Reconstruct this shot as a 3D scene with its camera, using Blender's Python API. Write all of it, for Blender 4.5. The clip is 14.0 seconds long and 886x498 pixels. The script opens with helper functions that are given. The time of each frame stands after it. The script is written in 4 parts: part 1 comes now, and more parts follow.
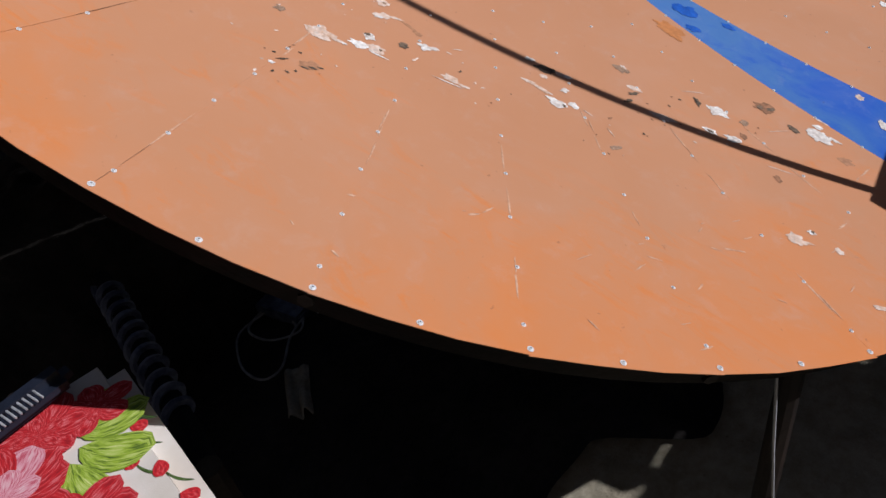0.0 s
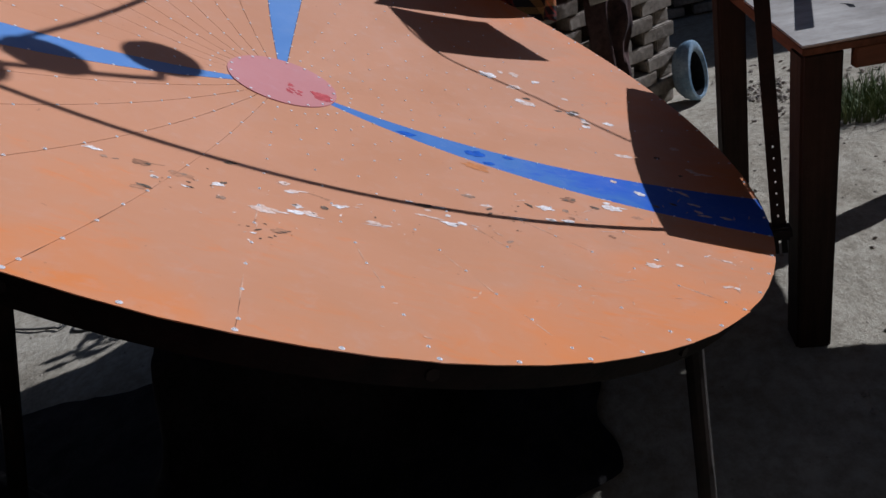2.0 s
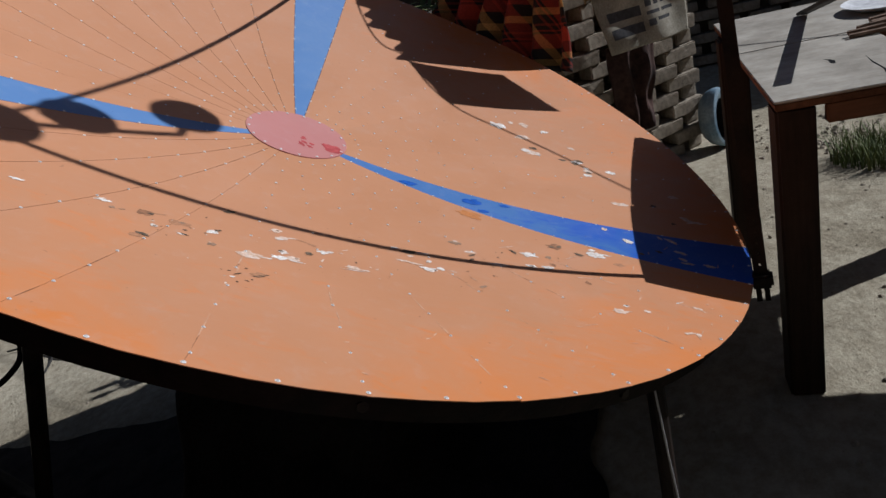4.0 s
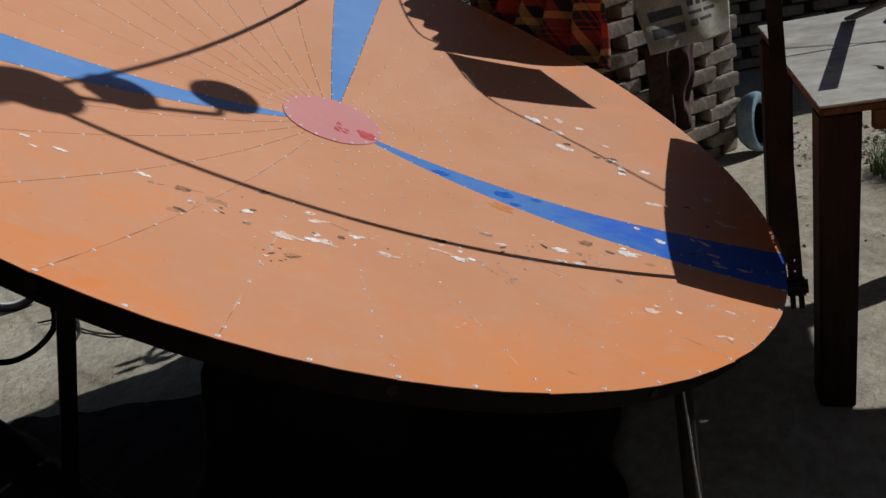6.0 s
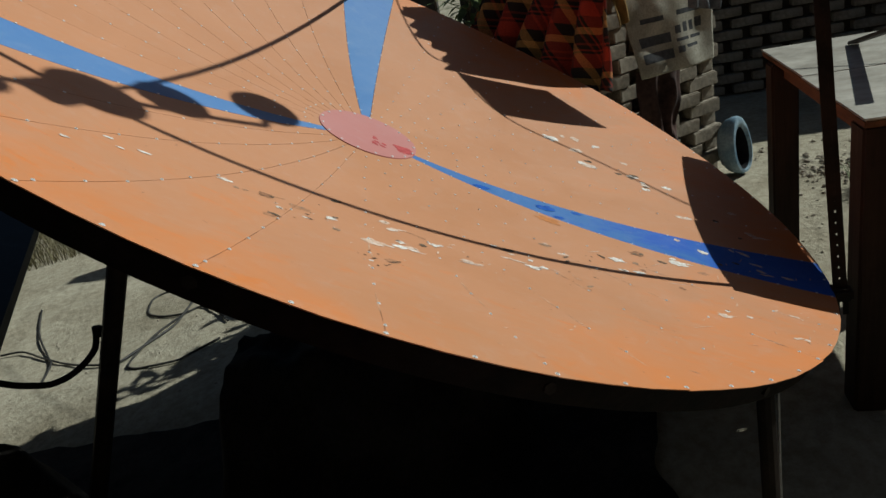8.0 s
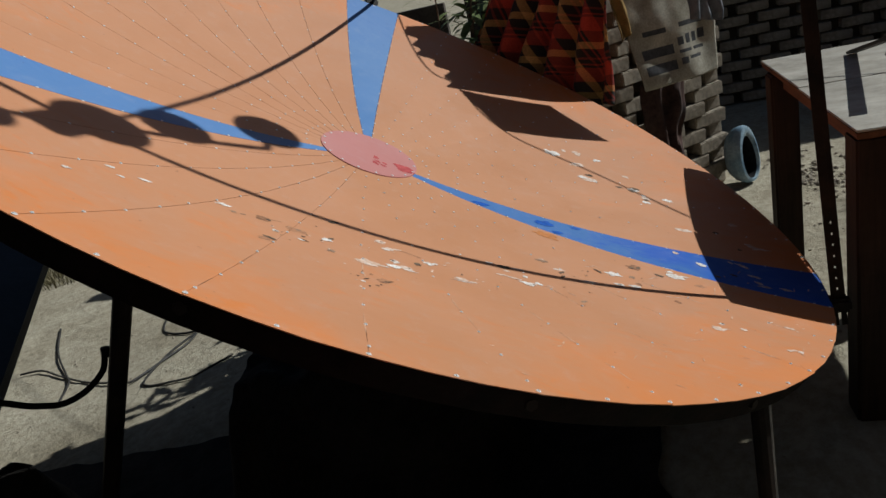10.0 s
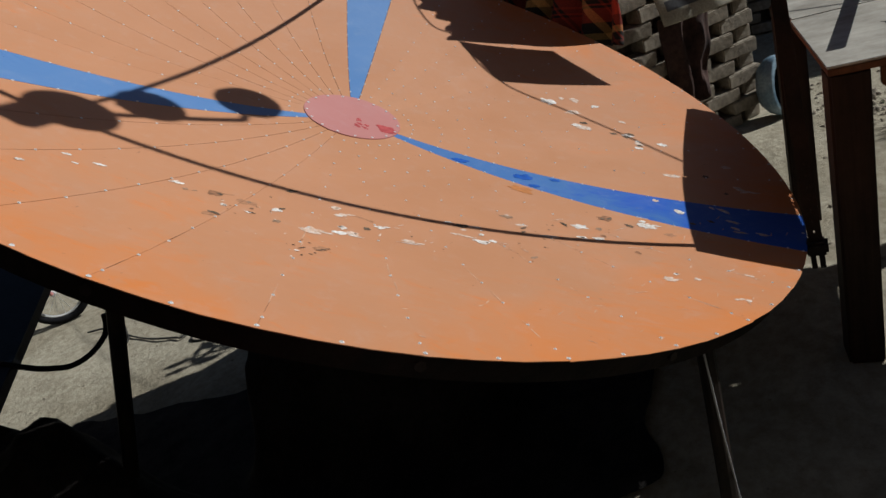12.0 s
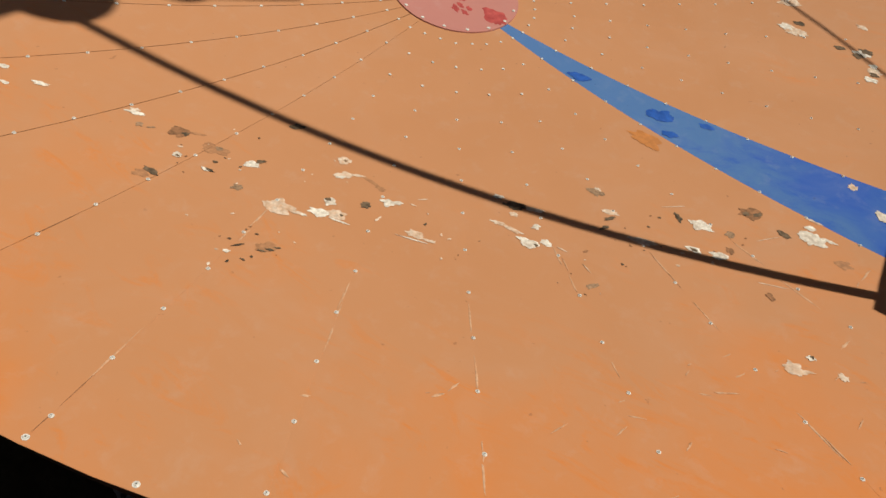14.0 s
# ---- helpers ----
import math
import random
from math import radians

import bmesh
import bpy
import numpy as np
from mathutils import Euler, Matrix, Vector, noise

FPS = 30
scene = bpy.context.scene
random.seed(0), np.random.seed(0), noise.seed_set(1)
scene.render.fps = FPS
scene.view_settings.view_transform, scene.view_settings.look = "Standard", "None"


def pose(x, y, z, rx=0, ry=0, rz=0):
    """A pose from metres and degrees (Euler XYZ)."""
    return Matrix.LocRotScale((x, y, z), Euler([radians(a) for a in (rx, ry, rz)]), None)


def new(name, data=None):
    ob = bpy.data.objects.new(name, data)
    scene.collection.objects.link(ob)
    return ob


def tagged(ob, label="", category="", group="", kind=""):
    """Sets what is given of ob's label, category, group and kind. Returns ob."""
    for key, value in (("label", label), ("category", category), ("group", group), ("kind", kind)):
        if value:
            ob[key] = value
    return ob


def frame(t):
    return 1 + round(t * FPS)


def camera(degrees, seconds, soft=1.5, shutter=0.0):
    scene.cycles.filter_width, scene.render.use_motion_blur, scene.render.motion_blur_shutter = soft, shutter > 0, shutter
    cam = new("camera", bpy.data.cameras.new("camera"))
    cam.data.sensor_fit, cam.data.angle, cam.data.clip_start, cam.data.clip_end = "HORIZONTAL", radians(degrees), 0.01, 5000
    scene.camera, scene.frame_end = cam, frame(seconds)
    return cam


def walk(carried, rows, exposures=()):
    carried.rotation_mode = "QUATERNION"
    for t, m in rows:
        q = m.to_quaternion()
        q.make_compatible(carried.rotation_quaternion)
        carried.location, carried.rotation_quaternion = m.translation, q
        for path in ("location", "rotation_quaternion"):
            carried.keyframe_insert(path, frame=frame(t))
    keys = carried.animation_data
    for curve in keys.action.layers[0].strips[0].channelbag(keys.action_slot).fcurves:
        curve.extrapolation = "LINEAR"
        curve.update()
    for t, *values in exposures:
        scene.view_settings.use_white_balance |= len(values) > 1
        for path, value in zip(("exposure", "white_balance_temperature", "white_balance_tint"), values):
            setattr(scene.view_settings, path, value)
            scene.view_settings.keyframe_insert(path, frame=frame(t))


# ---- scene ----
cam = camera(63.87, 14.0, soft=1.5)
# seconds, x, y, z, and the turn about x, y, z in degrees
PATH = [
    (0, 1.4210, 0.9284, 1.1953, 50.975, 10.583, 124.984),
    (0.2, 1.4687, 0.8622, 1.1924, 52.864, 12.618, 120.884),
    (0.5, 1.4940, 0.7502, 1.1957, 52.289, 15.881, 114.054),
    (0.8, 1.5213, 0.6758, 1.2108, 54.920, 15.699, 103.504),
    (1, 1.5641, 0.6481, 1.2190, 55.150, 15.078, 96.568),
    (1.2, 1.6463, 0.5914, 1.2243, 56.776, 14.880, 93.657),
    (1.5, 1.7055, 0.5756, 1.2353, 58.153, 12.423, 91.860),
    (2, 1.7593, 0.6344, 1.2508, 61.460, 12.709, 94.147),
    (2.5, 1.7996, 0.7488, 1.2641, 63.186, 13.754, 96.594),
    (3, 1.8151, 0.8138, 1.2710, 64.936, 14.570, 97.289),
    (5.5, 1.8303, 0.7962, 1.2638, 65.888, 12.778, 101.431),
    (6, 1.8310, 0.7926, 1.2626, 65.952, 12.456, 101.819),
    (6.5, 1.8299, 0.7679, 1.2691, 66.472, 11.297, 101.156),
    (7, 1.8475, 0.6536, 1.2766, 68.152, 11.436, 101.010),
    (7.5, 1.8647, 0.5612, 1.2714, 67.278, 12.150, 97.328),
    (8, 1.8790, 0.5230, 1.2718, 67.465, 11.089, 97.005),
    (8.5, 1.8795, 0.5187, 1.2717, 67.628, 11.187, 96.686),
    (11, 1.9023, 0.7224, 1.2935, 68.427, 14.523, 99.743),
    (11.5, 1.8986, 0.8140, 1.2791, 67.145, 15.513, 101.262),
    (12, 1.8821, 0.8285, 1.2752, 65.200, 17.107, 102.620),
    (12.5, 1.8325, 0.8360, 1.2609, 64.234, 17.952, 106.309),
    (12.8, 1.7283, 0.8070, 1.2582, 62.372, 15.415, 111.078),
    (13, 1.6577, 0.8026, 1.2664, 60.541, 14.104, 112.789),
    (13.2, 1.5927, 0.8220, 1.2534, 57.636, 15.045, 112.491),
    (13.5, 1.4654, 0.8805, 1.2311, 53.784, 15.947, 114.416),
    (13.8, 1.3320, 0.9318, 1.2597, 53.476, 16.017, 121.098),
    (14, 1.2696, 0.9652, 1.2598, 55.748, 17.567, 123.951),
]
EXPOSURES = [(0.0, -0.23, 5700, 13), (1.5, -0.27, 5150, 16), (3.0, -0.27, 5600, 12), (6.0, -0.28, 5750, 8), (8.5, -0.30, 5900, -4), (11.0, -0.29, 5850, 8), (12.5, -0.31, 6100, 3), (13.0, -0.32, 6550, 0), (13.5, -0.35, 7150, 1), (14.0, -0.31, 7350, 4)]
walk(cam, [(t, pose(x, y, z, a, b, c)) for t, x, y, z, a, b, c in PATH], EXPOSURES)

# ---- world and sun ----
TO_SUN = Vector((-0.355, 0.690, 0.632)).normalized()
world = bpy.data.worlds.new("world")
scene.world = world
world.use_nodes = True
wn = world.node_tree.nodes
sky = wn.new("ShaderNodeTexSky")
sky.sky_type = "NISHITA"
sky.sun_disc = False
sky.sun_elevation = math.asin(TO_SUN.z)
sky.sun_rotation = math.atan2(TO_SUN.x, TO_SUN.y)
world.node_tree.links.new(sky.outputs[0], wn["Background"].inputs[0])
wn["Background"].inputs[1].default_value = 0.030
sun_data = bpy.data.lights.new("sun", "SUN")
sun_data.energy, sun_data.angle, sun_data.color = 4.6, radians(0.55), (1.0, 0.95, 0.87)
sun = new("sun", sun_data)
sun.matrix_world = Matrix.Translation((0, 0, 6)) @ TO_SUN.to_track_quat("Z", "Y").to_matrix().to_4x4()


# ---- materials ----
def node_material(name, rough=0.6, metal=0.0):
    m = bpy.data.materials.new(name)
    m.use_nodes = True
    nt = m.node_tree
    b = nt.nodes["Principled BSDF"]
    b.inputs["Roughness"].default_value, b.inputs["Metallic"].default_value = rough, metal
    return m, nt, b


def coords(nt, kind="Object", scale=(1, 1, 1)):
    tc, mp = nt.nodes.new("ShaderNodeTexCoord"), nt.nodes.new("ShaderNodeMapping")
    nt.links.new(tc.outputs[kind], mp.inputs[0])
    mp.inputs["Scale"].default_value = scale
    return mp.outputs[0]


def noise_tex(nt, vec, scale, detail=5, rough=0.6, dist=0.0):
    n = nt.nodes.new("ShaderNodeTexNoise")
    n.inputs["Scale"].default_value, n.inputs["Detail"].default_value = scale, detail
    n.inputs["Roughness"].default_value, n.inputs["Distortion"].default_value = rough, dist
    nt.links.new(vec, n.inputs["Vector"])
    return n.outputs["Fac"]


def ramp(nt, fac, stops):
    r = nt.nodes.new("ShaderNodeValToRGB")
    e = r.color_ramp.elements
    while len(e) < len(stops):
        e.new(0.5)
    for el, (p, c) in zip(e, stops):
        el.position, el.color = p, (*c, 1) if len(c) == 3 else c
    nt.links.new(fac, r.inputs[0])
    return r.outputs[0]


def mix(nt, fac, a, b, mode="MIX"):
    n = nt.nodes.new("ShaderNodeMix")
    n.data_type, n.blend_type = "RGBA", mode
    for sock, v in ((n.inputs[0], fac), (n.inputs[6], a), (n.inputs[7], b)):
        if isinstance(v, (int, float)):
            sock.default_value = v
        elif isinstance(v, tuple):
            sock.default_value = (*v, 1)
        else:
            nt.links.new(v, sock)
    return n.outputs[2]


def bump(nt, b, height, strength=0.3, dist=0.01):
    n = nt.nodes.new("ShaderNodeBump")
    n.inputs["Strength"].default_value, n.inputs["Distance"].default_value = strength, dist
    nt.links.new(height, n.inputs["Height"])
    nt.links.new(n.outputs[0], b.inputs["Normal"])


def simple(name, c1, c2, scale=8, rough=0.6, metal=0.0, relief=0.2, fine=60, spread=(0.35, 0.65), relief_dist=0.004, gloss=0.35):
    """Two tones in large stains, with fine grain and relief."""
    m, nt, b = node_material(name, rough, metal)
    b.inputs["Specular IOR Level"].default_value = gloss
    v = coords(nt)
    big = ramp(nt, noise_tex(nt, v, scale, 6), [(spread[0], c1), (spread[1], c2)])
    grain = ramp(nt, noise_tex(nt, v, fine, 4), [(0.3, (0.72, 0.72, 0.72)), (0.7, (1.1, 1.1, 1.1))])
    nt.links.new(mix(nt, 1.0, big, grain, "MULTIPLY"), b.inputs["Base Color"])
    bump(nt, b, noise_tex(nt, v, fine, 5), relief, relief_dist)
    return m


def paint_material(name, faded, fresh, dark, bloom=(0.58, 0.76, 1.0), grain=3.2, streaks=0.55):
    """Sun-bleached paint over sheet metal: faded film, fresher patches towards the rim, scuffs and grime specks."""
    m, nt, b = node_material(name, 0.5)
    v = coords(nt)
    sep = nt.nodes.new("ShaderNodeVectorMath")
    sep.operation = "LENGTH"
    nt.links.new(v, sep.inputs[0])
    n1 = noise_tex(nt, v, grain, 6, 0.55, 0.6)
    add = nt.nodes.new("ShaderNodeMath")
    add.operation = "MULTIPLY_ADD"
    nt.links.new(sep.outputs["Value"], add.inputs[0])
    add.inputs[1].default_value, add.inputs[2].default_value = 0.85, -0.72
    s = nt.nodes.new("ShaderNodeMath")
    s.operation = "ADD"
    nt.links.new(n1, s.inputs[0])
    nt.links.new(add.outputs[0], s.inputs[1])
    col = mix(nt, ramp(nt, s.outputs[0], [(bloom[0], (0, 0, 0)), (bloom[1], (0.4, 0.4, 0.4)), (bloom[2], (1, 1, 1))]), faded, fresh)
    # brush marks, long along the rim
    streak = ramp(nt, noise_tex(nt, coords(nt, 'Object', (7.5, 2.4, 4.0)), 2.6, 9, 0.74, 1.4), [(0.53, (0, 0, 0)), (0.64, (streaks, streaks, streaks))])
    edge = ramp(nt, s.outputs[0], [(bloom[0] - 0.16, (0.03, 0.03, 0.03)), (bloom[1], (1, 1, 1))])
    col = mix(nt, mix(nt, 1.0, streak, edge, "MULTIPLY"), col, fresh)
    # chalky patches and a little dust
    chalk = ramp(nt, noise_tex(nt, v, 6.5, 8, 0.66, 0.9), [(0.50, (0, 0, 0)), (0.74, (0.20, 0.20, 0.20))])
    col = mix(nt, chalk, col, tuple(0.72 * c + 0.15 for c in faded))
    dust = ramp(nt, noise_tex(nt, v, 24, 7, 0.7, 0.3), [(0.55, (0, 0, 0)), (0.8, (0.28, 0.28, 0.28))])
    col = mix(nt, dust, col, tuple(0.55 * c + 0.25 for c in faded))
    specks = ramp(nt, noise_tex(nt, v, 75, 3, 0.5), [(0.72, (0, 0, 0)), (0.77, (0.5, 0.5, 0.5))])
    col = mix(nt, specks, col, dark)
    info = nt.nodes.new("ShaderNodeObjectInfo")
    tint = ramp(nt, info.outputs["Random"], [(0, (0.985, 0.985, 0.985)), (1, (1.015, 1.015, 1.015))])
    nt.links.new(mix(nt, 1.0, col, tint, "MULTIPLY"), b.inputs["Base Color"])
    nt.links.new(ramp(nt, n1, [(0.3, (0.42, 0.42, 0.42)), (0.7, (0.6, 0.6, 0.6))]), b.inputs["Roughness"])
    bump(nt, b, noise_tex(nt, v, 5, 3), 0.10, 0.02)
    return m


def wood_material(name, c1, c2, along=0, scale=1.0, rough=0.75):
    m, nt, b = node_material(name, rough)
    b.inputs["Specular IOR Level"].default_value = 0.2
    sc = [26.0 * scale] * 3
    sc[along] = 1.6 * scale
    g = noise_tex(nt, coords(nt, "Object", tuple(sc)), 2.2, 7, 0.65, 0.4)
    v = coords(nt)
    col = ramp(nt, g, [(0.28, c1), (0.72, c2)])
    stain = ramp(nt, noise_tex(nt, v, 5, 6, 0.7), [(0.35, (0.6, 0.58, 0.55)), (0.62, (1.05, 1.04, 1.02))])
    nt.links.new(mix(nt, 1.0, col, stain, "MULTIPLY"), b.inputs["Base Color"])
    bump(nt, b, g, 0.35, 0.003)
    return m


M_ORANGE = paint_material("orange paint", (0.520, 0.240, 0.120), (0.61, 0.196, 0.044), (0.25, 0.10, 0.05), (0.57, 0.77, 1.00), 4.1, 0.85)
M_BLUE = paint_material("blue paint", (0.062, 0.170, 0.435), (0.006, 0.085, 0.46), (0.03, 0.07, 0.25), (0.30, 0.42, 0.56), 6.5, 0.8)
M_PALEBLUE = paint_material("faded blue paint", (0.100, 0.220, 0.480), (0.055, 0.165, 0.46), (0.03, 0.07, 0.25), (0.55, 0.8, 1.0), 5.0)
M_PINK = paint_material("pink paint", (0.50, 0.205, 0.190), (0.52, 0.17, 0.16), (0.42, 0.06, 0.06))
M_RED = simple("fresh red paint", (0.44, 0.050, 0.055), (0.50, 0.09, 0.09), 30)
M_TOUCH = simple("fresh orange paint", (0.54, 0.215, 0.075), (0.60, 0.225, 0.065), 20, 0.5)
M_DEEPBLUE = simple("fresh blue paint", (0.012, 0.09, 0.44), (0.02, 0.115, 0.50), 30, 0.45)
M_STEEL = simple("dark painted steel", (0.010, 0.009, 0.009), (0.028, 0.019, 0.015), 9, 0.6, 0.0, 0.25, 90, gloss=0.12)
M_RIM = simple("rusty black rim", (0.005, 0.005, 0.005), (0.014, 0.009, 0.008), 14, 0.7, 0.0, 0.3, 70, gloss=0.05)
M_ZINC = simple("zinc screw", (0.60, 0.60, 0.61), (0.84, 0.84, 0.84), 200, 0.35, 0.0, 0.1, 400)
M_SLOT = simple("screw slot", (0.04, 0.04, 0.045), (0.1, 0.1, 0.1), 100, 0.6)
M_BACK = simple("dark back that cuts bounce light", (0.018, 0.016, 0.015), (0.04, 0.03, 0.025), 6, 0.8, gloss=0.08)
M_DROP = simple("white dropping", (0.62, 0.53, 0.47), (0.88, 0.84, 0.80), 40, 0.8, 0.0, 0.4, 160)
M_THIN = simple("smeared dropping", (0.60, 0.38, 0.26), (0.78, 0.66, 0.58), 70, 0.8, 0.0, 0.2, 160)
M_SMEAR = simple("thin brown smear", (0.40, 0.19, 0.10), (0.47, 0.23, 0.12), 60, 0.7, 0.0, 0.15, 160)
M_PALESEAM = simple("worn pale seam", (0.56, 0.29, 0.165), (0.66, 0.42, 0.29), 60, 0.6, 0.0, 0.1, 160)
M_GREY = simple("greyish dropping", (0.22, 0.145, 0.095), (0.42, 0.26, 0.17), 90, 0.85, 0.0, 0.4, 200)
M_DARK = simple("dark dropping", (0.06, 0.045, 0.032), (0.22, 0.15, 0.10), 80, 0.85, 0.0, 0.5, 200)
M_BROWN = simple("brown stain", (0.17, 0.085, 0.045), (0.40, 0.19, 0.10), 70, 0.8, 0.0, 0.3, 200)
M_TOP = wood_material("weathered table top", (0.36, 0.335, 0.295), (0.44, 0.415, 0.375), 1)
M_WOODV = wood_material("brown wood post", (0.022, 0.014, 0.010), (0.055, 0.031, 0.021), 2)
M_WOODX = wood_material("brown wood rail along x", (0.10, 0.046, 0.026), (0.19, 0.088, 0.046), 0)
M_WOODY = wood_material("brown wood rail along y", (0.10, 0.05, 0.03), (0.19, 0.09, 0.05), 1)
M_BRICK = simple("mud-grey brick", (0.24, 0.20, 0.155), (0.40, 0.345, 0.275), 9, 0.9, 0.0, 0.7, 45, (0.35, 0.65), 0.006)
# also blackens the bowl of the toilet pan as painted shade
M_RUBBER_AND_SHADE = simple("black rubber", (0.010, 0.010, 0.012), (0.018, 0.018, 0.020), 20, 0.8, gloss=0.05)
# colour of the heaps, and of the shade laid on the ground as a sheet
M_SHEET_AND_SHADE = simple("black sheeting and painted shade", (0.016, 0.014, 0.014), (0.042, 0.037, 0.034), 5, 0.75, gloss=0.08)
M_CABLE = simple("dusty black cable", (0.02, 0.02, 0.02), (0.06, 0.055, 0.05), 30, 0.6)
M_PALECABLE = simple("pale grey cable", (0.30, 0.30, 0.32), (0.42, 0.42, 0.44), 30, 0.5)
M_CERAMIC = simple("pale blue enamel", (0.16, 0.27, 0.38), (0.36, 0.46, 0.54), 7, 0.25, 0.0, 0.05, 60, (0.35, 0.6))
M_WHITE = simple("white plastic", (0.62, 0.63, 0.66), (0.75, 0.76, 0.78), 15, 0.4, 0.0, 0.05)
M_NAVY = simple("dark blue tarpaulin", (0.007, 0.009, 0.018), (0.013, 0.017, 0.032), 6, 0.6)
M_GRASS = simple("dusty grass", (0.09, 0.13, 0.04), (0.20, 0.23, 0.085), 12, 0.7)
M_DRYGRASS = simple("dry grass", (0.10, 0.09, 0.045), (0.24, 0.20, 0.11), 12, 0.8)
M_STICK = simple("dry stick", (0.12, 0.075, 0.05), (0.25, 0.17, 0.12), 30, 0.85)
M_SOIL = simple("dry soil clod", (0.24, 0.20, 0.15), (0.36, 0.31, 0.25), 20, 0.95, 0.0, 0.6, 80)


def ground_material():
    m, nt, b = node_material("dusty yard ground", 0.95)
    b.inputs["Specular IOR Level"].default_value = 0.15
    v = coords(nt)
    col = ramp(nt, noise_tex(nt, v, 1.3, 8, 0.62, 0.5), [(0.3, (0.29, 0.25, 0.180)), (0.5, (0.41, 0.365, 0.278)), (0.72, (0.48, 0.435, 0.340))])
    fine = ramp(nt, noise_tex(nt, v, 22, 8, 0.75), [(0.3, (0.62, 0.6, 0.57)), (0.6, (1.06, 1.06, 1.06))])
    col = mix(nt, 1.0, col, fine, "MULTIPLY")
    vor = nt.nodes.new("ShaderNodeTexVoronoi")
    vor.inputs["Scale"].default_value = 34
    nt.links.new(v, vor.inputs["Vector"])
    grit = ramp(nt, vor.outputs["Distance"], [(0.05, (0.5, 0.5, 0.5)), (0.13, (0, 0, 0))])
    gate = ramp(nt, noise_tex(nt, v, 6, 3), [(0.52, (0, 0, 0)), (0.66, (1, 1, 1))])
    col = mix(nt, mix(nt, 1.0, grit, gate, "MULTIPLY"), col, (0.10, 0.08, 0.06))
    nt.links.new(col, b.inputs["Base Color"])
    bump(nt, b, noise_tex(nt, v, 26, 9, 0.72), 0.7, 0.02)
    return m


M_GROUND = ground_material()


# ---- builders ----
def mesh_of(bm, name):
    me = bpy.data.meshes.new(name)
    bmesh.ops.recalc_face_normals(bm, faces=bm.faces)
    bm.to_mesh(me)
    bm.free()
    return me


def part(name, bm, material, parent=None, label="", smooth=False):
    me = bm if isinstance(bm, bpy.types.Mesh) else mesh_of(bm, name)
    if not me.materials:
        me.materials.append(material)
    if smooth:
        for p in me.polygons:
            p.use_smooth = True
        me.set_sharp_from_angle(angle=radians(40))
    ob = new(name, me)
    if parent:
        ob.parent = parent
    if label:
        ob["label"] = label
    return ob


def thing(name, label, category, m=None, group="", kind=""):
    ob = tagged(new(name), label, category, group, kind)
    ob.matrix_world = m if m is not None else Matrix()
    return ob


def box(bm, size, m=None, bevel=0.0, jitter=0.0):
    ret = bmesh.ops.create_cube(bm, size=1.0)
    vs = ret["verts"]
    bmesh.ops.scale(bm, vec=size, verts=vs)
    if bevel:
        es = list({e for v in vs for e in v.link_edges})
        vs = list({v for v in bmesh.ops.bevel(bm, geom=es, offset=bevel, segments=2, affect="EDGES")["verts"]} | {v for v in vs if v.is_valid})
    if jitter:
        for v in vs:
            v.co += Vector([random.uniform(-jitter, jitter) for _ in range(3)])
    if m is not None:
        bmesh.ops.transform(bm, matrix=m, verts=vs)
    return bm


def boxed(size, m=None, bevel=0.0, jitter=0.0):
    return box(bmesh.new(), size, m, bevel, jitter)


def tube(bm, pts, r, sides=8, r2=None, cap=True):
    """A round bar along a line of points."""
    pts = [Vector(p) for p in pts]
    rings, up0 = [], None
    for i, p in enumerate(pts):
        d = (pts[min(i + 1, len(pts) - 1)] - pts[max(i - 1, 0)]).normalized()
        if up0 is None:
            up0 = d.orthogonal().normalized()
        up0 = (up0 - d * up0.dot(d)).normalized()
        side = d.cross(up0)
        rr = r if r2 is None else r + (r2 - r) * i / max(1, len(pts) - 1)
        rings.append([bm.verts.new(p + rr * (math.cos(a) * up0 + math.sin(a) * side)) for a in [2 * math.pi * k / sides for k in range(sides)]])
    for a, b in zip(rings, rings[1:]):
        for k in range(sides):
            bm.faces.new((a[k], a[(k + 1) % sides], b[(k + 1) % sides], b[k]))
    if cap:
        bm.faces.new(rings[0][::-1])
        bm.faces.new(rings[-1])
    return bm


def tubed(pts, r, sides=8, r2=None):
    return tube(bmesh.new(), pts, r, sides, r2)


def smooth_path(pts, n=8):
    """A soft curve through the points."""
    p = [Vector(q) for q in pts]
    p = [p[0] * 2 - p[1], *p, p[-1] * 2 - p[-2]]
    out = []
    for i in range(1, len(p) - 2):
        for k in range(n):
            t = k / n
            out.append(0.5 * (2 * p[i] + (p[i + 1] - p[i - 1]) * t + (2 * p[i - 1] - 5 * p[i] + 4 * p[i + 1] - p[i + 2]) * t * t + (3 * p[i] - p[i - 1] - 3 * p[i + 1] + p[i + 2]) * t ** 3))
    out.append(p[-2])
    return out


def beam(a, b, w, d, bevel=0.004, up=(0, 0, 1)):
    """A square bar from a to b."""
    a, b = Vector(a), Vector(b)
    q = (b - a).to_track_quat("Z", "Y").to_matrix().to_4x4()
    return boxed((w, d, (b - a).length), Matrix.Translation((a + b) / 2) @ q, bevel)


# ---- ground ----
def ground_z(x, y):
    """The yard falls gently away from the table."""
    return 0.076 * max(-3.2, min(0.0, y - 1.15)) + 0.028 * max(-3.0, min(0.0, x + 0.1)) - 0.03 * max(0.0, min(1.0, (x + 0.7) / 0.7))


